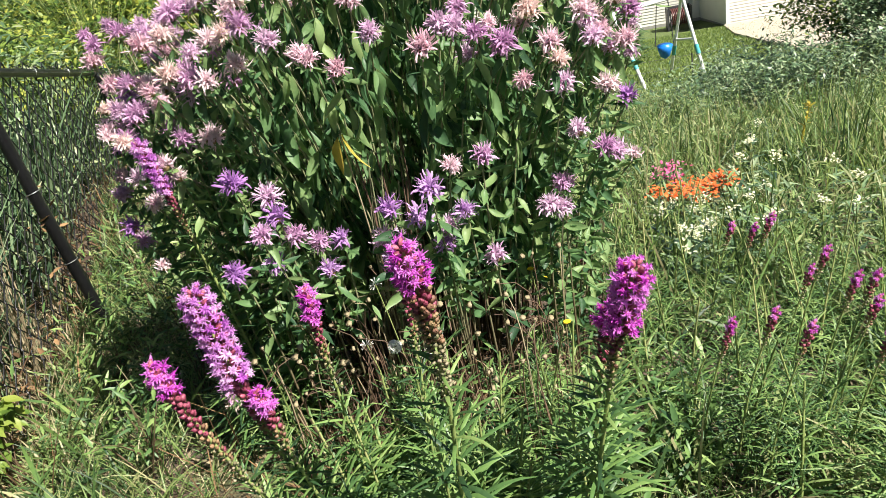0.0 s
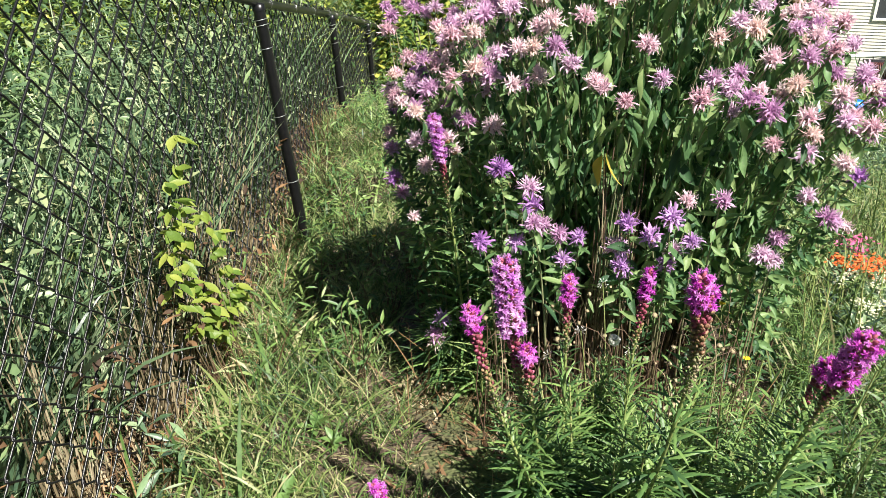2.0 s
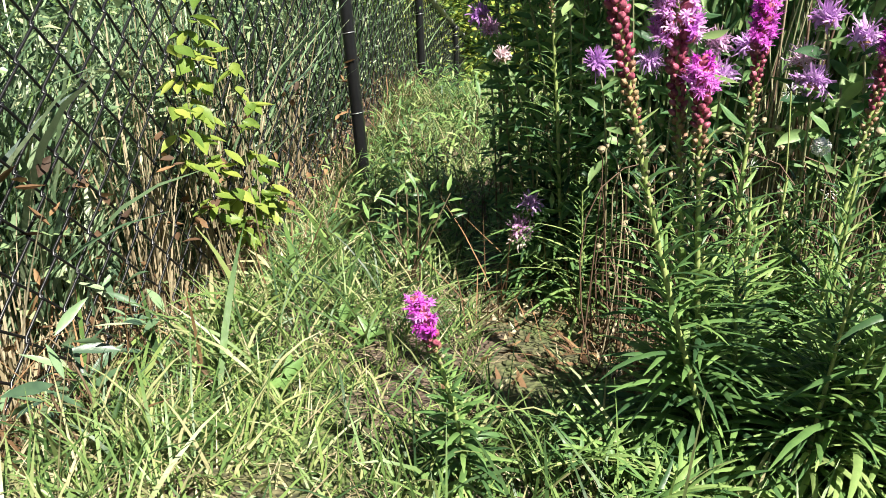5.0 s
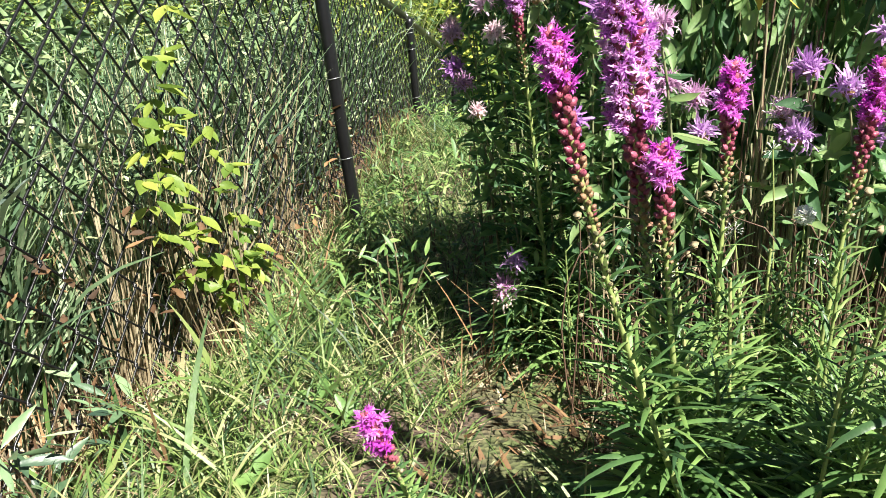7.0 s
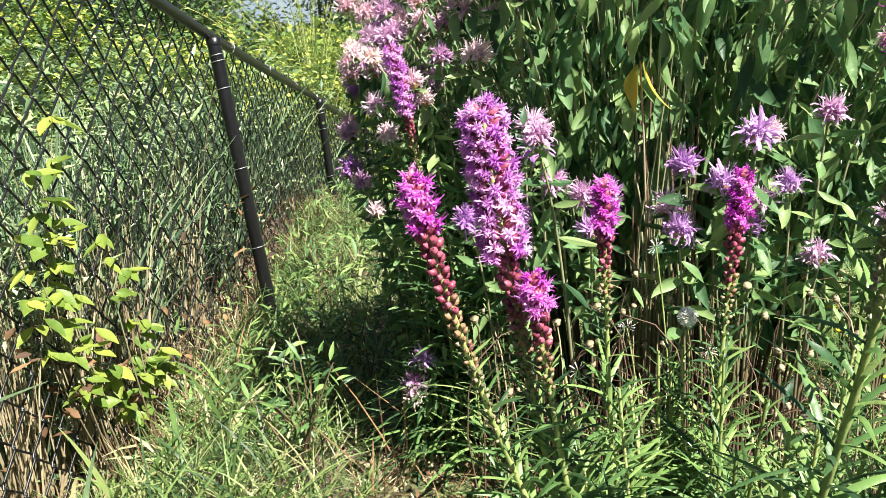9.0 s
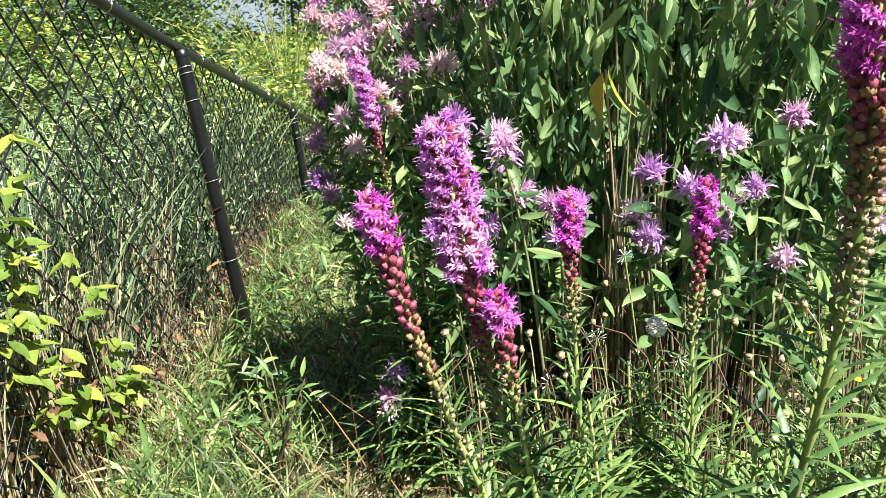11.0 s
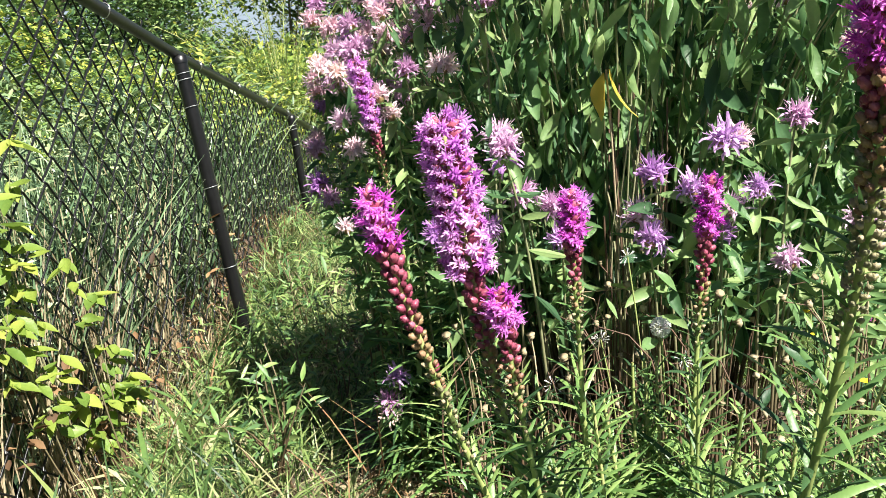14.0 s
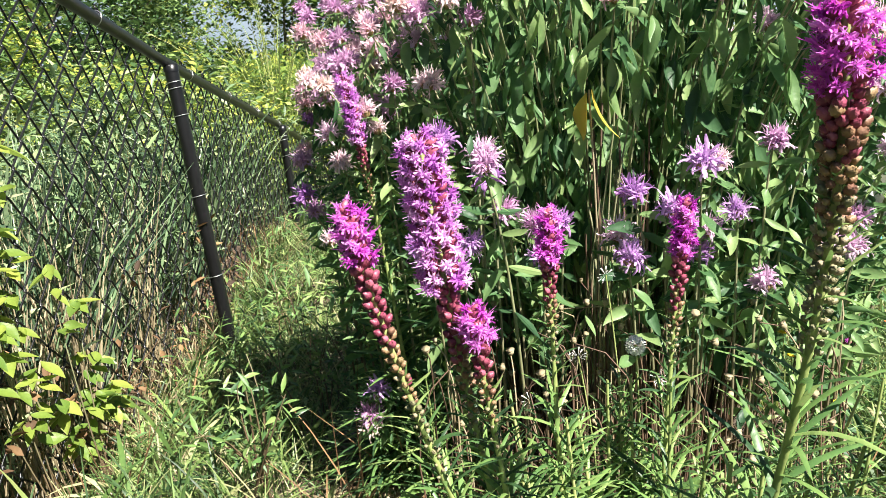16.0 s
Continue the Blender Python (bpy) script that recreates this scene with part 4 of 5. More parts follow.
for q in range(26):
    x, y = rng.normal(-0.80, 0.06), rng.normal(1.84, 0.09)
    z, a, lean = float(height(x, y)), rng.uniform(0, 6.28), rng.uniform(0.1, 0.7)
    line = bezier([(x, y, z), (x + 0.03 * lean * math.cos(a), y + 0.03 * lean * math.sin(a), z + 0.15), (x + 0.12 * lean * math.cos(a), y + 0.12 * lean * math.sin(a), z + rng.uniform(0.24, 0.44))], 9)
    shoot_stems.append(tube(line, np.linspace(0.003, 0.0015, 9), 5))
    shoots.append(star_leaves(line, 60, 0.24, width=0.0085))
part("foliage", join(shoots), STAR_LEAF, rear_tuft, "narrow arching leaves", "stuff")
part("stalk_mass", join(shoot_stems), STAR_STEM, rear_tuft, "pale green stems", "stuff")
side_tuft = thing("blazing_star_foliage", (0.45, 1.4, float(height(0.45, 1.4))), "loose stand of narrow-leaved shoots on the slope", "plant")
shoots, shoot_stems = [], []
for q in range(130):
    x, y = rng.uniform(-0.12, 1.35), rng.uniform(0.85, 2.5)
    if under_balm(x, y) < 1.15:
        continue
    z, a, lean = float(height(x, y)), rng.uniform(0, 6.28), rng.uniform(0.1, 0.7)
    line = bezier([(x, y, z), (x + 0.04 * lean * math.cos(a), y + 0.04 * lean * math.sin(a), z + 0.15), (x + 0.13 * lean * math.cos(a), y + 0.13 * lean * math.sin(a), z + rng.uniform(0.22, 0.42))], 9)
    shoot_stems.append(tube(line, np.linspace(0.004, 0.002, 9), 5))
    shoots.append(star_leaves(line, 70, 0.14, width=0.0056))
part("foliage", join(shoots), STAR_LEAF, side_tuft, "narrow arching leaves", "stuff")
part("stalk_mass", join(shoot_stems), STAR_STEM, side_tuft, "pale green stems", "stuff")

# ---- vine on the fence ----


def leafy_shoot(name, at, label, tips, leaves, size, width, mat, category="plant", droop=(0.7, 2.2)):
    """A few thin stems that carry leaves along their upper part."""
    plant = thing(name, at, label, category)
    p_, a_ = [], []
    for tip in tips:
        foot = np.array([at[0] + rng.normal(0, 0.02), at[1] + rng.normal(0, 0.02), at[2] - 0.01])
        tip = np.asarray(tip)
        mid = (foot + tip) / 2 + rng.normal(0, 0.02, 3) + (0, 0, 0.04)
        line = bezier([foot, mid, tip], 10)
        part("stem", tube(line, np.linspace(0.003, 0.0012, 10), 5), BALM_STEM, plant)
        for q in range(leaves):
            u = rng.uniform(0.25, 1.0) * 9
            p_.append([np.interp(u, np.arange(10), line[:, i]) for i in range(3)] + rng.normal(0, 0.012, 3))
            a_.append(rng.uniform(0, 6.28))
    n = len(p_)
    s = rng.uniform(*size, n)
    lean, bend, wide, roll = rng.uniform(*droop, n), rng.uniform(0.1, 0.8, n), s * width * rng.uniform(0.8, 1.2, n), rng.normal(0, 0.8, n)
    part("foliage", strips(np.array(p_), np.array(a_), lean, bend, s, wide, 5, LEAF, -0.3, roll), mat, plant, "", "stuff")
    return plant


VINES = (
    ((-1.60, 1.50), [(-1.644, 1.53, 0.79), (-1.608, 1.41, 0.69), (-1.583, 1.33, 0.575), (-1.614, 1.43, 0.62), (-1.582, 1.32, 0.45), (-1.607, 1.405, 0.43), (-1.614, 1.43, 0.20), (-1.637, 1.505, 0.29)]),
    ((-1.66, 1.68), [(-1.625, 1.465, 0.54), (-1.674, 1.63, 0.49), (-1.703, 1.73, 0.37), (-1.716, 1.77, 0.20), (-1.70, 1.745, 0.12), (-1.652, 1.558, 0.18)]),
    ((-1.68, 1.74), [(-1.734, 1.83, 0.10), (-1.687, 1.675, 0.10), (-1.665, 1.60, 0.06), (-1.75, 1.88, 0.04)]),
)


def vine(foot, tips):
    """Thin climbing stems; each ends in a spray of broad leaves in threes."""
    at = (foot[0], foot[1], float(height(*foot)))
    plant = thing("vine", at, "yellow-green leafy vine climbing the chain link", "plant")
    for tip in tips:
        tip = np.asarray(tip)
        low = np.array([at[0] + rng.normal(0, 0.02), at[1] + rng.normal(0, 0.02), at[2] - 0.01])
        line = bezier([low, (low + tip) / 2 + rng.normal(0, 0.02, 3) + (-0.02, 0, 0.03), tip], 12)
        part("stem", tube(line, np.linspace(0.0026, 0.0010, 12), 5), BALM_STEM, plant)
        for u in (11.0, 9.8, 8.2):
            p = np.array([np.interp(u, np.arange(12), line[:, i]) for i in range(3)])
            turn = rng.uniform(-1.9, 0.9)
            for side in (-0.9, 0.0, 0.9):
                size = rng.uniform(0.046, 0.072) * (1.0 if u > 9 else 0.85)
                part("leaf", strips([p + rng.normal(0, 0.006, 3)], turn + side + rng.normal(0, 0.15), rng.uniform(1.3, 2.2), rng.uniform(0.1, 0.8), size, size * rng.uniform(0.46, 0.60), 9, (0.10, 0.70, 1.0, 0.84, 0.46, 0.05), -0.5, rng.normal(0, 0.35)), VINE_LEAF, plant)


for foot, tips in VINES:
    vine(foot, tips)
for x, y in ((-1.15, 1.60), (-1.19, 1.85), (-1.24, 2.1), (-1.10, 1.47), (-1.62, 2.3), (-1.5, 2.6), (-1.75, 2.9), (-1.3, 2.5), (-1.7, 3.4)):
    z = float(height(x, y))
    leafy_shoot("weed", (x, y, z), "small leafy green weed beside the path", [(x + rng.normal(0, 0.05), y + rng.normal(0, 0.05), z + rng.uniform(0.16, 0.34)) for q in range(5)], 14, (0.025, 0.05), 0.22, STAR_LEAF, "weed", (0.5, 1.4))
for x, y in ((-1.36, 0.62), (-1.40, 0.82), (-1.25, 0.70), (-1.42, 0.98)):
    z = float(height(x, y))
    leafy_shoot("weed", (x, y, z), "leafy weed with long pointed leaves at the fence foot", [(x + rng.normal(0, 0.06), y + rng.normal(0, 0.04), z + rng.uniform(0.10, 0.24)) for q in range(3)], 7, (0.045, 0.085), 0.2, WEED, "weed", (0.6, 1.4))
for x, y, r in ((-1.12, 1.22, 0.075), (-1.03, 1.17, 0.06), (-0.12, 1.62, 0.065), (-0.18, 1.5, 0.055), (-1.05, 0.93, 0.06)):
    z = float(height(x, y))
    rosette = thing("broadleaf_weed", (x, y, z), "rosette of broad smooth leaves close to the soil", "weed")
    for q in range(5):
        part("leaf", strips([(x, y, z + 0.015)], q * 1.3 + rng.normal(0, 0.3), rng.uniform(0.5, 1.3), rng.uniform(0.2, 0.7), r * rng.uniform(0.6, 1.0), r * 0.36, 7, LEAF, -0.4, rng.normal(0, 0.3)), STAR_LEAF, rosette)

# ---- seed heads and small flowers ----


def seed_head(at, foot, n=300, r=0.0105):
    plant = thing("dandelion", (foot[0], foot[1], float(height(*foot))), "white fluffy dandelion seed head on a thin stalk", "flower", "dandelion clocks")
    part("stalk", tube(bezier([at, ((at[0] + foot[0]) / 2 + 0.01, (at[1] + foot[1]) / 2, (at[2] + plant.location[2]) / 2), tuple(plant.location)], 8), 0.0013, 5), STAR_STEM, plant)
    d = rng.normal(0, 1, (n, 3))
    d /= np.linalg.norm(d, axis=1)[:, None]
    part("fluff", strips(np.asarray(at) + d * 0.003, np.arctan2(d[:, 1], d[:, 0]), np.arccos(d[:, 2]), np.zeros(n), rng.uniform(0.85, 1.1, n) * r, np.full(n, 0.0010), 3, (0.3, 0.4, 1.4, 2.6)), FLUFF, plant, "white seed fluff", "stuff")


seed_head((-0.31, 1.19, 0.535), (-0.32, 1.24))
for at in ((-0.40, 1.32, 0.46), (-0.28, 1.30, 0.44), (-0.36, 1.36, 0.58), (-0.47, 1.28, 0.40)):
    seed_head(at, (at[0] + 0.03, at[1] + 0.03), 16, 0.012)


def small_flower(at, mat, label, category, petals, r, group, tilt=1.2):
    x, y, z = at
    g = float(height(x, y))
    plant = thing("wildflower", (x, y, g), label, category, group)
    part("stalk", tube(bezier([(x, y, g), (x + 0.01, y, (g + z) / 2), at], 6), 0.0014, 4), STAR_STEM, plant)
    part("flower", strips(np.tile(np.asarray(at), (petals, 1)), np.arange(petals) * 6.283 / petals, tilt, 0.3, r, r * 0.5, 3, (0.5, 1, 1.1, 0.5)), mat, plant)


for at in ((-1.42, 2.42, 0.06), (-0.05, 1.72, 0.36), (-0.02, 1.80, 0.28), (-0.62, 0.62, 0.24), (0.02, 1.55, 0.30)):
    small_flower(at, YELLOW, "small yellow hawkweed flower on a thin stalk", "flower", 12, 0.010, "yellow flowers")


def seed_stalks():
    """Brown spent stalks with round seed cups before the bergamot."""
    plant = thing("dry_seed_stalks", (-0.45, 1.45, float(height(-0.45, 1.45))), "dry brown flower stalks with empty seed cups", "plant")
    for q in range(150):
        x, y = rng.uniform(-0.66, 0.02), rng.uniform(1.24, 1.62)
        g = float(height(x, y))
        reach = rng.normal(0, 0.035)
        top = np.array([x + reach, y + rng.normal(0, 0.05), g + rng.uniform(0.16, 0.48)])
        line = bezier([(x, y, g), (x - 0.3 * reach + rng.normal(0, 0.02), y, g + 0.75 * (top[2] - g)), top], 7)
        stalk = part("stalk", tube(line, np.linspace(0.0017, 0.0010, 7), 4), STRAW if q % 6 == 0 else DRY_STEM, plant)
        if q % 3 == 2:
            continue
        r = rng.uniform(0.0032, 0.0058)
        rim = top + np.array([rng.normal(0, 0.003), rng.normal(0, 0.003), 2.2 * r])
        vf = tube([top, top + (rim - top) * 0.35, top + (rim - top) * 0.75, rim, top + (rim - top) * 0.5], [0.001, r, 1.1 * r, 1.5 * r, 0.4 * r], 7)
        link("seed_cup", quads("seed_cup", vf[0] - np.array(plant.location), vf[1]), STRAW, stalk, "papery split seed cup")


seed_stalks()
turf("twigs", "thin brown dead stems and litter under the bergamot", 900, rect(-0.95, 0.1, 1.3, 2.3), (0.08, 0.3), (0.002, 0.004), DEAD_LEAF, (0.2, 1.5), (0, 0.4), 3, "litter")
turf("leaf_litter", "pale dry leaf scraps on the bare soil", 1300, rect(-1.25, -0.5, 0.95, 2.2, lambda x, y: bare(x, y) < 1.5), (0.012, 0.045), (0.004, 0.016), STRAW, (1.1, 1.6), (-0.3, 0.5), 3, "litter")
turf("pale_scraps", "bleached and yellow leaf scraps heaped on the path", 420, lambda n: (rng.normal(-0.87, 0.07, n), rng.normal(1.56, 0.06, n)), (0.02, 0.055), (0.010, 0.024), STRAW, (1.1, 1.6), (-0.3, 0.5), 4, "litter")
turf("straw_scraps", "pale straw heaped on the path", 700, lambda n: (rng.normal(-0.86, 0.09, n), rng.normal(1.54, 0.08, n)), (0.02, 0.06), (0.004, 0.014), STRAW, (1.1, 1.6), (-0.3, 0.5), 3, "litter")
turf("dark_litter", "brown leaf scraps and bits of twig on the soil", 2600, rect(-1.25, -0.5, 0.95, 2.2, lambda x, y: bare(x, y) < 1.6), (0.012, 0.06), (0.003, 0.014), DEAD_LEAF, (1.0, 1.6), (-0.3, 0.5), 3, "litter")
turf("bed_litter", "brown stems and dry leaves over the soil before the bergamot", 2400, rect(-0.68, 0.10, 1.20, 1.72), (0.02, 0.09), (0.003, 0.014), DEAD_LEAF, (0.8, 1.6), (-0.2, 0.6), 3, "litter")
turf("bed_straw", "pale straw scattered over the soil before the bergamot", 900, rect(-0.68, 0.10, 1.20, 1.72), (0.02, 0.10), (0.002, 0.008), STRAW, (0.8, 1.6), (-0.2, 0.6), 3, "litter")
x_, y_ = rect(-1.25, -0.5, 0.95, 2.2, lambda x, y: bare(x, y) < 1.5)(900)
r_ = rng.uniform(0.003, 0.011, len(x_))
tagged(link("soil_crumbs", quads("soil_crumbs", *join([ball((x, y, float(height(x, y)) + 0.3 * r), r, r * 0.7, 3, 5) for x, y, r in zip(x_, y_, r_)])), SOIL), "crumbs of brown soil on the worn path", "soil", kind="stuff")

hung = thing("yellowed_leaf", (-0.395, 1.545, 0.84), "yellow withering leaf hanging on a bergamot stem", "leaf")
part("leaf", strips([(-0.402, 1.535, 0.845)], -2.0, 2.75, 0.3, 0.080, 0.046, 7, LEAF, -0.6, 0.5, 0.05), YELLOW_LEAF, hung)
part("leaf", strips([(-0.392, 1.535, 0.85)], -0.15, 3.0, -0.75, 0.095, 0.012, 7, (0.5, 1, 0.9, 0.8, 0.5, 0.1), -0.6), YELLOW_LEAF, hung, "curled yellow sliver")
part("stalk", tube(bezier([(-0.40, 1.58, float(height(-0.40, 1.58))), (-0.385, 1.56, 0.4), (-0.398, 1.54, 0.85)], 8), 0.0019, 5), STRAW, hung)


def bare_stalks():
    """Leafless lower stems of the clump, standing close together."""
    plant = thing("bergamot_stalks", (-0.33, 1.66, float(height(-0.33, 1.66))), "close bundle of bare tan stalks under the bergamot leaves", "plant")
    for q in range(46):
        x, y = (rng.normal(-0.365, 0.035) if q < 34 else rng.uniform(-0.46, -0.14)), rng.uniform(1.57, 1.74)
        g = float(height(x, y))
        tall = rng.uniform(0.5, 0.85) if q < 34 else rng.uniform(0.3, 0.6)
        top = (x + rng.normal(0, 0.03), y + rng.normal(0.02, 0.03), g + tall)
        part("stalk", tube(bezier([(x, y, g), (x + rng.normal(0, 0.012), y, g + tall / 2), top], 6), rng.uniform(0.0014, 0.0026), 5), BALM_STEM if q % 3 else DRY_STEM, plant)
    return plant


bare_stalks()


def flower_patch(name, label, at, spread, n, tall, mat, petal, group, loose=0.024):
    """A stand of flat-topped flower clusters on leafy stems."""
    plant = thing(name, (at[0], at[1], float(height(at[0], at[1]))), label, "flowers", group)
    leaf_p = []
    for q in range(n):
        x, y = at[0] + rng.normal(0, spread[0]), at[1] + rng.normal(0, spread[1])
        g = float(height(x, y))
        z = g + rng.uniform(*tall)
        part("stem", tube([(x, y, g), (x + 0.01, y, (g + z) / 2), (x, y, z)], 0.0025, 4), STAR_STEM, plant)
        k = 26
        pos = np.stack([x + rng.normal(0, loose, k), y + rng.normal(0, loose, k), z + rng.normal(0, 0.010, k)], 1)
        part("umbel", strips(pos, rng.uniform(0, 6.28, k), rng.uniform(0.5, 1.6, k), 0.4, petal * rng.uniform(0.7, 1.3, k), petal * 0.7, 3, LEAF, 0.2), mat, plant, "", "stuff")
        leaf_p += [(x, y, g + (z - g) * u) for u in rng.uniform(0.2, 0.95, 12)]
    m = len(leaf_p)
    part("foliage", strips(np.array(leaf_p), rng.uniform(0, 6.28, m), rng.uniform(0.6, 1.4, m), 0.5, rng.uniform(0.06, 0.1, m), 0.016, 4, LEAF, -0.2), WEED, plant, "", "stuff")


flower_patch("butterfly_weed", "butterfly weed with flat clusters of orange-red flowers", (0.60, 2.84), (0.075, 0.08), 18, (0.26, 0.34), ORANGE, 0.019, "meadow flowers")
flower_patch("milkweed", "rose-pink flower clusters behind the orange ones", (0.52, 2.93), (0.04, 0.05), 4, (0.34, 0.42), ROSE, 0.016, "meadow flowers")
flower_patch("white_wildflower", "loose stand of creamy white wildflowers", (0.62, 2.38), (0.15, 0.22), 17, (0.22, 0.34), WHITE, 0.012, "meadow flowers", 0.012)
flower_patch("white_wildflower", "creamy white wildflowers further down the meadow", (0.85, 2.85), (0.16, 0.24), 12, (0.28, 0.42), WHITE, 0.012, "meadow flowers", 0.012)

# ---- shrubs and trees ----


def tree(name, label, x, y, tall, spread, n, leaf, mat, category="tree", clumps=30, bottom=0.3, trunk=0.06, flat=0.75, width=0.55):
    g = float(height(x, y))
    plant = thing(name, (x, y, g), label, category)
    top = np.array([x + rng.normal(0, 0.05) * tall, y, g + tall * 0.86])
    line = bezier([(x, y, g - 0.1), (x + rng.normal(0, 0.03) * tall, y, g + tall * 0.45), top], 8)
    part("trunk", tube(line, np.linspace(trunk, trunk * 0.2, 8), 8), BARK, plant)
    c = []
    for q in range(clumps):
        a, u = rng.uniform(0, 6.28), rng.uniform(bottom, 1.0)
        r = spread * math.sqrt(rng.uniform(0.05, 1)) * (1.0 - abs(u - 0.55) * 0.9)
        p = np.array([x + r * math.cos(a), y + r * math.sin(a), g + tall * u])
        c.append(p)
        if q < 14:
            s = line[int(min(7, 7 * (u * 0.8)))]
            part("limb", tube(bezier([s, (s + p) / 2 + (0, 0, 0.04 * tall), p], 6), np.linspace(trunk * 0.4, trunk * 0.08, 6), 5), BARK, plant)
    s_ = spread * 0.19
    part("crown", leaf_cloud(c, (s_, s_, s_ * flat), n, leaf, width, (0.6, 2.0), (0, 0.7), 2, 0.0), mat, plant, "", "stuff")
    return plant


for q in range(26):
    y = rng.uniform(0.4, 10.5)
    x = float(fence_x(y)) - rng.uniform(1.9, 3.6)
    tree("shrub", "sunlit green shrub behind the fence", x, y, rng.uniform(0.9, 1.5), rng.uniform(0.5, 0.8), 4200, (0.03, 0.075), TREE_LEAF if q % 4 else SHRUB_LEAF, "shrub", 60, 0.05, 0.02)
for y, off, tall in ((4.6, 0.9, 1.1), (5.3, 1.6, 1.25), (6.0, 0.8, 1.25), (7.0, 1.5, 1.4), (8.2, 0.9, 1.6), (5.0, 2.6, 1.7)):
    tree("shrub", "tall yellow-green shrub crowding behind the fence", float(fence_x(y)) - off, y, tall, 0.75, 9000, (0.03, 0.07), YELLOW_SHRUB, "shrub", 70, 0.1, 0.025)
for x, y, tall, r in ((-6.5, 2.5, 5.0, 2.0), (-7.5, 5.5, 6.0, 2.4), (-8.0, 8.5, 6.0, 2.4), (-9.0, 10.4, 5.5, 1.8), (-5.6, 0.4, 4.2, 1.8), (-6.0, -2.0, 4.5, 2.0)):
    tree("tree", "leafy green tree beyond the fence", x, y, tall, r, 17000, (0.06, 0.12), TREE_LEAF, "tree", 60, 0.12, 0.09)
for x, y, tall, r in ((-8.6, 11.4, 6.2, 1.9), (-8.7, 12.2, 4.6, 0.9), (-7.6, 12.4, 3.55, 1.0), (-6.7, 12.6, 3.5, 1.0), (-6.1, 11.6, 5.0, 1.0), (-5.3, 12.6, 6.0, 1.3), (-4.3, 12.0, 5.0, 1.3), (-3.2, 12.6, 5.6, 1.5), (-2.2, 17.5, 6.5, 2.0), (-5.0, 9.2, 2.3, 1.1), (-4.2, 8.2, 1.9, 0.9), (-4.0, 10.0, 2.4, 1.0)):
    tree("tree", "sunlit tree at the bottom of the garden", x, y, tall, r, 15000, (0.06, 0.13), YELLOW_SHRUB if r < 1.15 else TREE_LEAF, "tree", 80, 0.04, 0.06)
for q in range(15):
    x = -46 + q * 5.2 + rng.normal(0, 1)
    y = 52 + rng.normal(0, 4)
    if -37 < math.degrees(math.atan2(x, y)) < -24:
        continue
    tree("tree", "distant tree behind the houses", x, y, rng.uniform(8, 12), rng.uniform(3, 4.4), 2600, (0.4, 0.75), TREE_LEAF, "tree", 34, 0.1, 0.2)
tree("shrub", "open leafy bush on the meadow's edge", 2.78, 7.2, 1.8, 0.50, 5600, (0.03, 0.06), SHRUB_LEAF, "shrub", 60, 0.30, 0.007)
tree("shrub", "open leafy bush on the meadow's edge", 3.15, 7.0, 1.7, 0.46, 4600, (0.03, 0.06), SHRUB_LEAF, "shrub", 50, 0.30, 0.007)
tree("shrub", "low bush at the meadow's edge", 3.0, 6.6, 0.9, 0.42, 5000, (0.025, 0.05), WEED, "shrub", 36, 0.1, 0.015)
for x, y, tall in ((2.30, 6.25, 0.50), (2.05, 6.9, 0.55), (1.5, 6.6, 0.42)):
    tree("shrub", "dark leafy weeds in a stand under the meadow bushes", x, y, tall, 0.5, 3600, (0.03, 0.07), WEED, "shrub", 40, 0.1, 0.006, width=0.3)

g_ = float(height(1.49, 4.2))
dock = thing("dock_stalk", (1.49, 4.2, g_), "stiff yellow-green flower stalk above the meadow grass", "plant")
line = bezier([(1.49, 4.2, g_ - 0.01), (1.505, 4.2, g_ + 0.15), (1.537, 4.2, g_ + 0.29)], 9)
part("stem", tube(line, np.linspace(0.007, 0.005, 9), 6), YELLOW_LEAF, dock)
part("flower_tip", leaf_cloud([line[-1]], (0.008, 0.008, 0.006), 26, (0.02, 0.035), 0.4), YELLOW_LEAF, dock, "tuft of yellow flower buds", "stuff")
part("leaf_tufts", leaf_cloud(line[2:8], (0.006, 0.006, 0.01), 40, (0.012, 0.03), 0.4), YELLOW_LEAF, dock, "small yellowed leaves up the stalk", "stuff")


def feathery_shrub(x, y, tall, n):
    """Many thin arching stems set with fine narrow leaves."""
    g = float(height(x, y))
    plant = thing("shrub", (x, y, g), "feathery light green shrub with thin arching stems", "shrub")
    stems, p, az = [], [], []
    for q in range(n):
        a, reach, h = rng.uniform(0, 6.28), rng.uniform(0.2, 1.2), tall * rng.uniform(0.6, 1.0)
        line = bezier([(x + rng.normal(0, 0.08), y + rng.normal(0, 0.08), g), (x + 0.35 * reach * math.cos(a), y + 0.35 * reach * math.sin(a), g + 0.65 * h), (x + reach * math.cos(a), y + reach * math.sin(a), g + h)], 10)
        stems.append(tube(line, np.linspace(0.006, 0.002, 10), 4))
        u = rng.uniform(1.5, 9, 110)
        p.append(np.stack([np.interp(u, np.arange(10), line[:, i]) for i in range(3)], 1))
        az.append(rng.uniform(0, 6.28, 110))
    part("stalk_mass", join(stems), STAR_STEM, plant, "thin arching stems", "stuff")
    p, az = np.concatenate(p), np.concatenate(az)
    part("foliage", strips(p, az, rng.uniform(0.5, 1.2, len(p)), rng.uniform(0.1, 0.9, len(p)), rng.uniform(0.04, 0.10, len(p)), 0.006, 3, LEAF), YELLOW_SHRUB, plant, "fine narrow leaves", "stuff")


feathery_shrub(-3.75, 6.8, 2.3, 70)


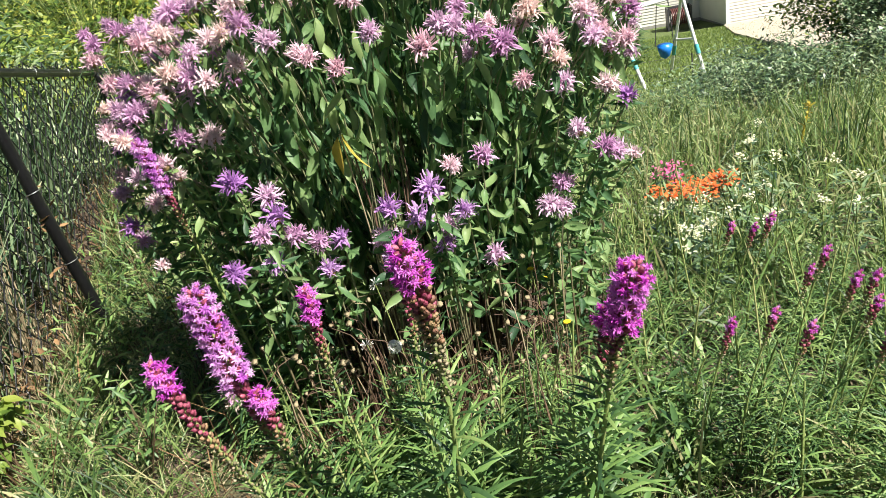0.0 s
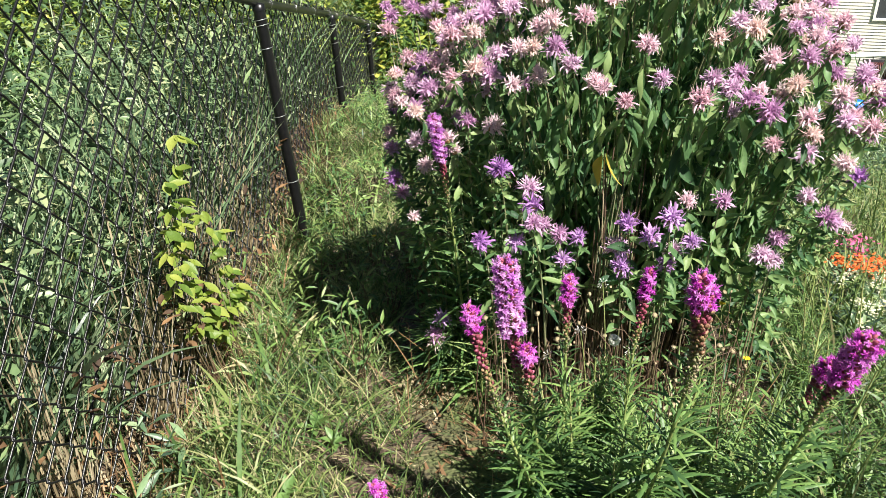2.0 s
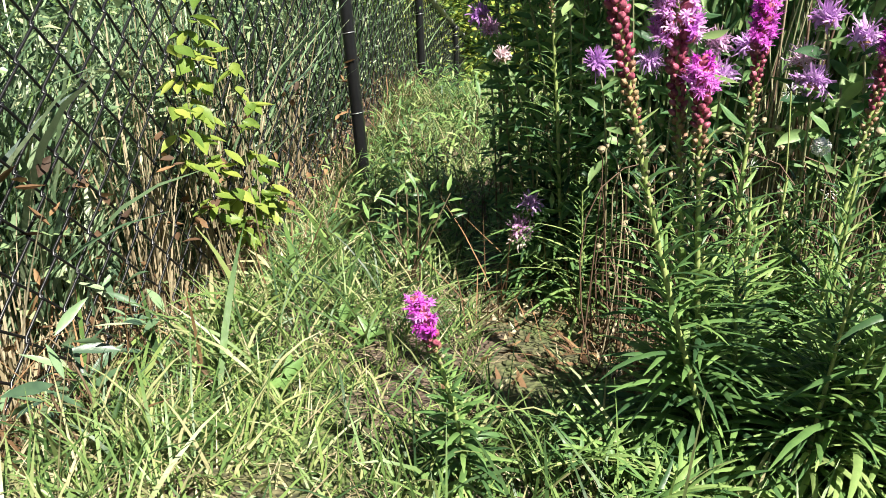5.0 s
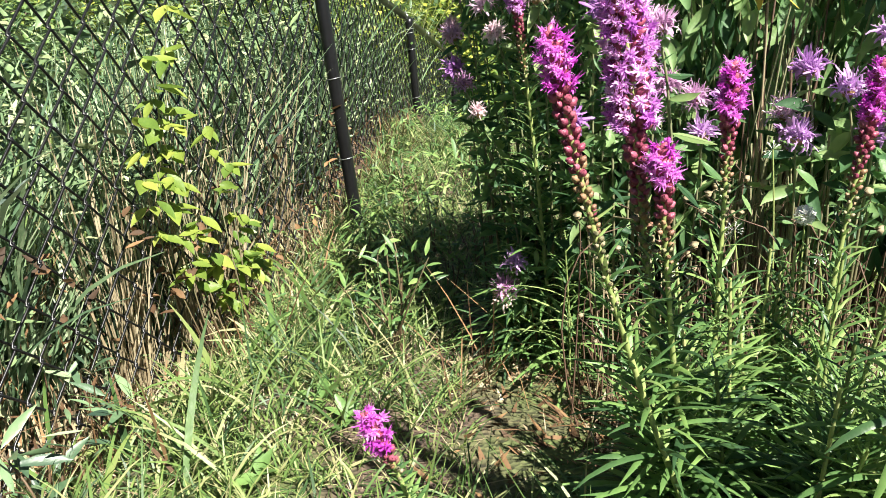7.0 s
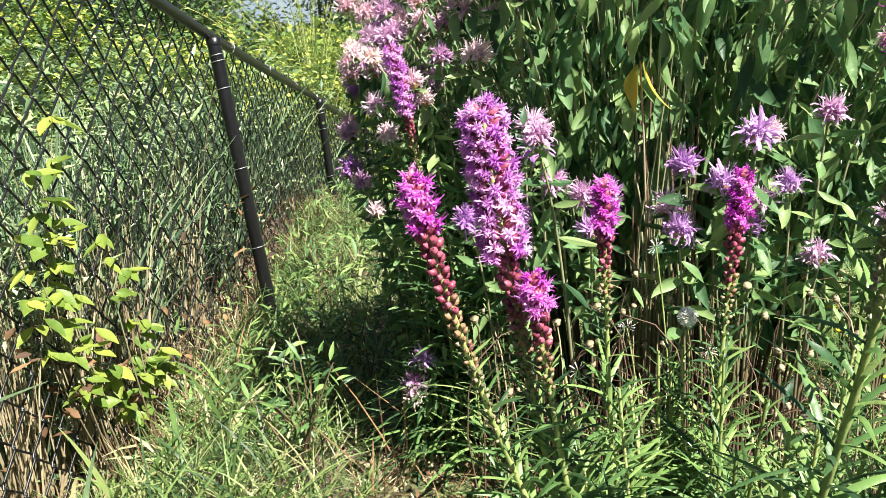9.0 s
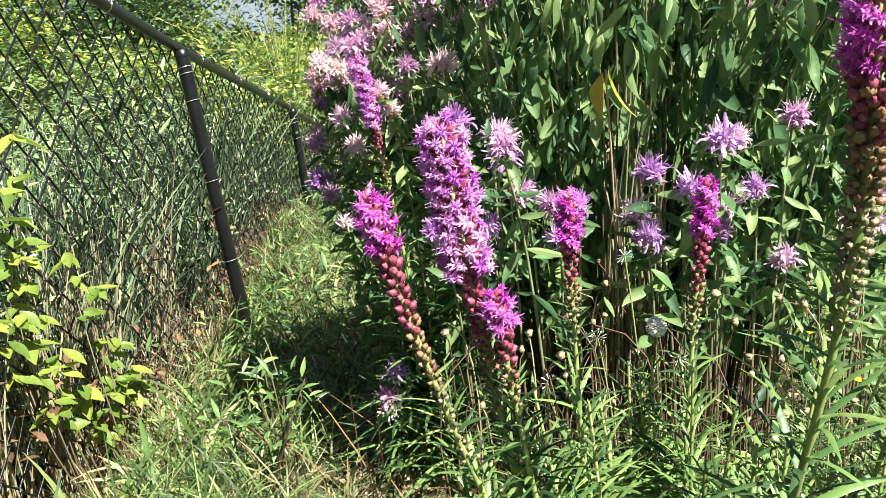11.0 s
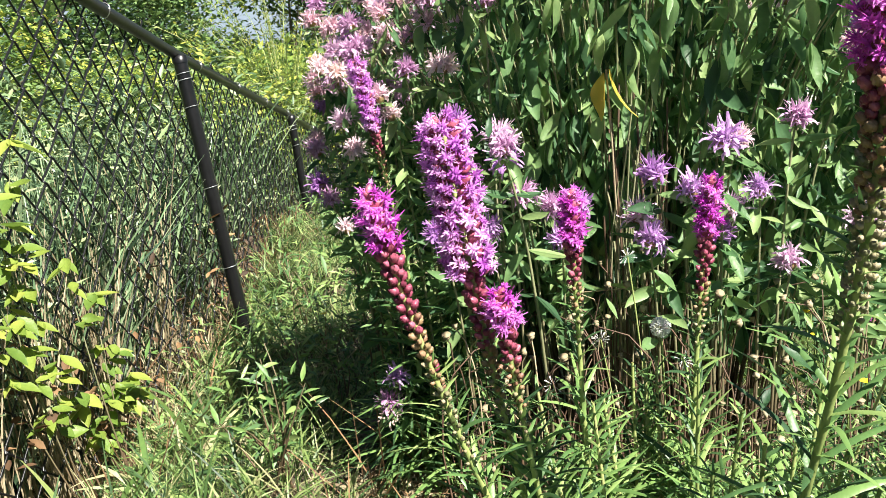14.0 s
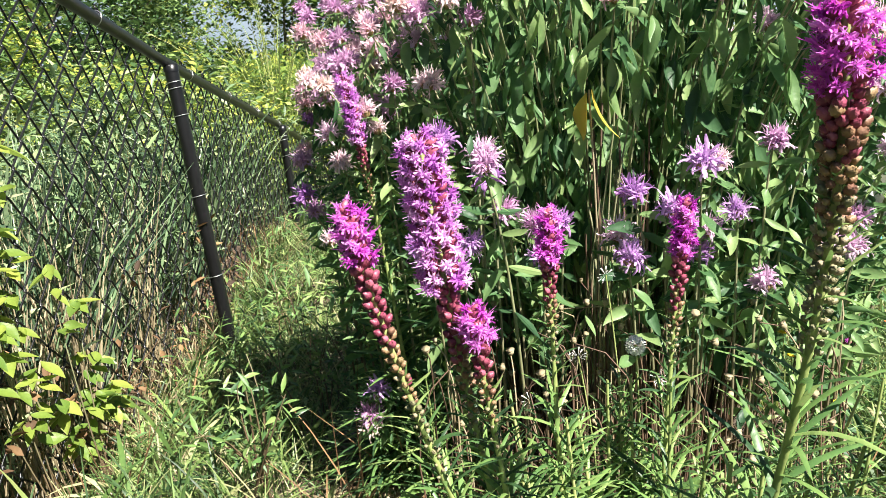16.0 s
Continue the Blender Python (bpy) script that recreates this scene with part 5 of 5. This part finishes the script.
def glowing_sky():
    """Glowing sheet of pale sky added far behind the trees to brighten the horizon."""
    m, n, l = tree_of("sky_glow")
    tex, coord = n.new("ShaderNodeTexNoise"), n.new("ShaderNodeTexCoord")
    tex.inputs["Scale"].default_value, tex.inputs["Detail"].default_value = 0.03, 5
    l.new(coord.outputs["Object"], tex.inputs["Vector"])
    ramp = ramp_of(n, [(0.46, 0.66, 0.90), (0.70, 0.84, 0.98), (0.95, 0.97, 1.0)])
    l.new(tex.outputs["Fac"], ramp.inputs["Fac"])
    # emission makes up for the dim world sky
    glow = n.new("ShaderNodeEmission")
    glow.inputs["Strength"].default_value = 0.25
    l.new(ramp.outputs["Color"], glow.inputs["Color"])
    l.new(glow.outputs[0], n["Material Output"].inputs["Surface"])
    az = np.radians(np.linspace(-60, 25, 40))
    v = np.concatenate([np.stack([400 * np.sin(az), 400 * np.cos(az), np.full(40, z)], 1) for z in (-30.0, 70.0)])
    f = [(i, i + 1, i + 41, i + 40) for i in range(39)]
    tagged(link("backdrop", quads("backdrop", v, f), m), "glowing sheet of pale blue sky, mottled white, over the trees", "sky", kind="structure")


glowing_sky()


def evergreen(x, y, tall, r):
    g = float(height(x, y))
    plant = thing("evergreen", (x, y, g), "dark evergreen with drooping sprays near the house", "tree")
    part("trunk", tube([(x, y, g - 0.1), (x, y, g + tall)], [0.1, 0.02], 8), BARK, plant)
    n = 9000
    u = rng.uniform(0.03, 1, n) ** 1.3
    a = rng.uniform(0, 6.28, n)
    d = r * (1.02 - u) * np.sqrt(rng.uniform(0.2, 1.0, n)) * (0.8 + 0.25 * np.sin(a * 5))
    p = np.stack([x + d * np.cos(a), y + d * np.sin(a), g + tall * u], 1)
    part("crown", strips(p, a + rng.normal(0, 0.3, n), rng.uniform(1.0, 1.6, n), rng.uniform(0.1, 0.7, n), rng.uniform(0.18, 0.34, n), 0.05, 3, (0.5, 1, 0.8, 0.2), 0.3), NEEDLE, plant, "", "stuff")


evergreen(1.7, 18.0, 4.6, 1.25)

# ---- garden below: wire fence, swing set, house ----
low = thing("wire_fence", (2.9, 10.3, float(height(2.9, 10.3))), "low dark wire garden fence across the slope", "fence")
line_x = np.linspace(0.2, 7.2, 8)
tops = []
for x in line_x:
    y = 10.0 + 0.06 * (x - 2)
    g = float(height(x, y))
    part("post", tube([(x, y, g - 0.1), (x, y, g + 0.5)], 0.009, 6), DARK_STUFF, low)
    tops.append((x, y, g))
for lift in (0.48, 0.34, 0.20, 0.08):
    part("wire", tube([(x, y, g + lift) for x, y, g in tops], 0.0025, 4), DARK_STUFF, low)

SW = Vector((2.9, 12.75, float(height(2.9, 12.75))))
swing = thing("swing_set", SW, "white tube-frame swing set with teal joints and a blue seat", "swing set")


def ground_at(x, y):
    return (x, y, float(height(x, y)) + 0.01)


APEX_A, APEX_B = (2.78, 13.2, -1.42), (1.55, 12.4, -1.36)
FEET = (ground_at(2.99, 12.72), ground_at(2.72, 14.1), ground_at(1.82, 11.4), ground_at(1.30, 13.3))
part("top_bar", tube([APEX_B, APEX_A], 0.032, 10), WHITE_PIPE, swing)
for apex, foot in ((APEX_A, FEET[0]), (APEX_A, FEET[1]), (APEX_B, FEET[2]), (APEX_B, FEET[3])):
    leg = part("leg", tube([apex, foot], 0.028, 10), WHITE_PIPE, swing)
    a, f = np.array(apex), np.array(foot)
    vf = tube([a + (f - a) * 0.62, a + (f - a) * 0.74], 0.036, 10)
    link("joint_sleeve", quads("joint_sleeve", vf[0] - np.array(swing.location), vf[1]), TEAL, leg, "teal plastic sleeve")
for f, b, apex in ((FEET[0], FEET[1], APEX_A), (FEET[2], FEET[3], APEX_B)):
    f, b, apex = np.array(f), np.array(b), np.array(apex)
    part("brace", tube([apex + (f - apex) * 0.55, apex + (b - apex) * 0.55], 0.02, 8), WHITE_PIPE, swing)
seat_c = np.array([2.42, 12.97, -2.22])
a_ = np.linspace(0, 2 * math.pi, 13)[:-1]
bucket = tube([seat_c - (0, 0, 0.13), seat_c - (0, 0, 0.09), seat_c, seat_c + (0, 0, 0.09), seat_c + (0, 0, 0.10), seat_c - (0, 0, 0.02)], [0.03, 0.08, 0.11, 0.13, 0.11, 0.08], 14)
part("seat", bucket, BLUE, swing, "blue bucket seat")
for dx in (-0.15, 0.15):
    part("rope", tube([seat_c + (dx, 0, 0.09), (seat_c[0] + dx * 0.6, 12.97, -1.42)], 0.008, 5), DARK_STUFF, swing)

house = thing("house", (6.9, 26.0, float(height(6.9, 26))), "two-storey house with cream vinyl siding and an attached wing", "house")
BASE = -5.5
WING_TOP, MAIN_TOP = -3.52, -0.6


def boards(a, b, z0, z1):
    """Lap siding from corner a to corner b of the plan, each course its own board."""
    a, b = np.array(a, float), np.array(b, float)
    n = np.array([b[1] - a[1], a[0] - b[0]]) / np.linalg.norm(b - a)
    z = z0
    while z < z1 - 0.02:
        top = min(z + 0.10, z1)
        foot, head, back = 0.020, 0.002, -0.02
        ring = [(*(p + n * d), h) for d, h in ((foot, z), (head, top), (back, top), (back, z)) for p in (a, b)]
        part("siding_board", (ring, [(0, 1, 3, 2), (2, 3, 5, 4), (4, 5, 7, 6), (6, 7, 1, 0), (0, 2, 4, 6), (1, 7, 5, 3)]), SIDING, house, smooth=False)
        z = top


MY, INX, COX, COY = 27.7, 6.42, 6.88, 25.95
WL, WR, WB, WT = 5.34, 6.14, -3.46, -2.2
part("wall", join([box(-5, INX, MY + 0.03, MY + 0.2, BASE - 0.5, MAIN_TOP), box(INX, INX + 0.2, MY + 0.03, 29.0, WING_TOP, MAIN_TOP), box(COX + 0.06, 17, COY + 0.03, COY + 0.2, BASE - 0.5, WING_TOP), box(-5, -4.8, MY + 0.2, 36, BASE - 0.5, MAIN_TOP), box(16.8, 17, COY + 0.2, 36, BASE - 0.5, WING_TOP), box(-5, 17, 35.8, 36, BASE - 0.5, MAIN_TOP)]), SIDING, house, smooth=False)
boards((-5, MY), (WL - 0.08, MY), BASE + 0.2, MAIN_TOP)
boards((WL - 0.08, MY), (INX, MY), BASE + 0.2, WB - 0.08)
boards((WL - 0.08, MY), (INX, MY), WT + 0.08, MAIN_TOP)
boards((WR + 0.08, MY), (INX, MY), WB - 0.08, WT + 0.08)
boards((INX, MY), (COX, COY), BASE + 0.2, WING_TOP)
boards((COX, COY), (17, COY), BASE + 0.2, WING_TOP)
part("foundation", join([box(-5, INX, MY - 0.02, MY + 0.03, BASE - 0.5, BASE + 0.2), box(COX, 17, COY - 0.02, COY + 0.03, BASE - 0.5, BASE + 0.2), (np.array([(INX, MY, BASE - 0.5), (COX, COY, BASE - 0.5), (COX, COY, BASE + 0.2), (INX, MY, BASE + 0.2), (INX + 0.1, MY, BASE - 0.5), (COX + 0.1, COY, BASE - 0.5), (COX + 0.1, COY, BASE + 0.2), (INX + 0.1, MY, BASE + 0.2)]), np.array([(0, 1, 2, 3), (4, 7, 6, 5), (3, 2, 6, 7), (0, 4, 5, 1), (0, 3, 7, 4), (1, 5, 6, 2)]))]), FOUNDATION, house, smooth=False)
part("corner_post", box(COX - 0.05, COX + 0.05, COY - 0.06, COY + 0.03, BASE + 0.15, WING_TOP), TRIM_WHITE, house, smooth=False)
part("roof", join([box(6.75, 17.4, COY - 0.35, 29.0, WING_TOP + 0.16, WING_TOP + 0.28), box(-5.4, 17.4, MY - 0.3, 36.4, MAIN_TOP, MAIN_TOP + 0.2)]), ROOF, house, "weathered grey shingle roof", smooth=False)
part("fascia", join([box(6.72, 17.4, COY - 0.38, COY - 0.34, WING_TOP, WING_TOP + 0.18), box(6.76, 17.4, COY - 0.34, COY, WING_TOP + 0.01, WING_TOP + 0.04)]), TRIM_WHITE, house, "white fascia and soffit", smooth=False)
window = part("window", join([box(WL - 0.08, WL, MY - 0.06, MY + 0.02, WB - 0.08, WT + 0.08), box(WR, WR + 0.08, MY - 0.06, MY + 0.02, WB - 0.08, WT + 0.08), box(WL, WR, MY - 0.06, MY + 0.02, WB - 0.08, WB), box(WL, WR, MY - 0.06, MY + 0.02, WT, WT + 0.08), box((WL + WR) / 2 - 0.03, (WL + WR) / 2 + 0.03, MY - 0.05, MY + 0.02, WB, WT)]), TRIM_WHITE, house, "white-framed window", smooth=False)
glass, gn, _ = tree_of("window_glass")
gn["Principled BSDF"].inputs["Base Color"].default_value = (0.03, 0.04, 0.05, 1)
gn["Principled BSDF"].inputs["Roughness"].default_value = 0.05
for a, b in ((WL, (WL + WR) / 2 - 0.03), ((WL + WR) / 2 + 0.03, WR)):
    vf = box(a, b, MY - 0.015, MY - 0.005, WB, WT)
    link("pane", quads("pane", vf[0] - np.array(house.location), vf[1], False), glass, window)
py_ = np.linspace(14.0, 25.9, 25)
left = np.interp(py_, [14.0, 21.0, 25.9], [4.95, 5.75, 6.75])
pv = np.stack([np.stack([np.where(k % 2 == 0, left, 17.0) if k < 2 else np.where(k % 2 == 0, left, 17.0), py_, height(10 + 0 * py_, py_) + (0.06 if k < 2 else -0.15)], 1) for k in range(4)], 1)
pf = np.array([[q * 4 + c for c in (0, 1)] + [(q + 1) * 4 + c for c in (1, 0)] for q in range(24)] + [[q * 4 + 2, q * 4, (q + 1) * 4, (q + 1) * 4 + 2] for q in range(24)] + [[2, 3, 1, 0]])
tagged(link("patio", quads("patio", pv, pf, False), CONCRETE), "pale tan concrete drive and patio beside the house", "patio", kind="structure")
reel = thing("hose_reel", (5.55, 26.9, float(height(5.55, 26.9))), "dark hose reel with a red hose by the wall", "hose reel")
z = reel.location[2]
part("stand", join([box(5.15, 5.20, 26.7, 27.1, z, z + 0.75), box(5.9, 5.95, 26.7, 27.1, z, z + 0.75), box(5.15, 5.95, 27.02, 27.1, z + 0.55, z + 0.75)]), DARK_STUFF, reel, smooth=False)
t_ = np.linspace(0, 2 * math.pi * 9, 170)
part("hose", tube(np.stack([5.28 + t_ / t_[-1] * 0.55, 26.9 + 0.26 * np.cos(t_), z + 0.42 + 0.26 * np.sin(t_)], 1), 0.022, 5), RED_HOSE, reel, "coiled red hose")

# the meadow goes on round and behind the walker
turf("outer_grass", "rough meadow grass running on uphill of the flower bed", 42000, rect(-1.6, 7.0, -5.0, 8.5, lambda x, y: (x > fence_x(y) + 0.2) & ((y < 0.1) | (x > 4.0) | ((x > 1.5) & (y < 1.3))), 0.10), (0.12, 0.30), (0.008, 0.016), GRASS, (0.2, 0.9), (0.3, 1.4), 3)
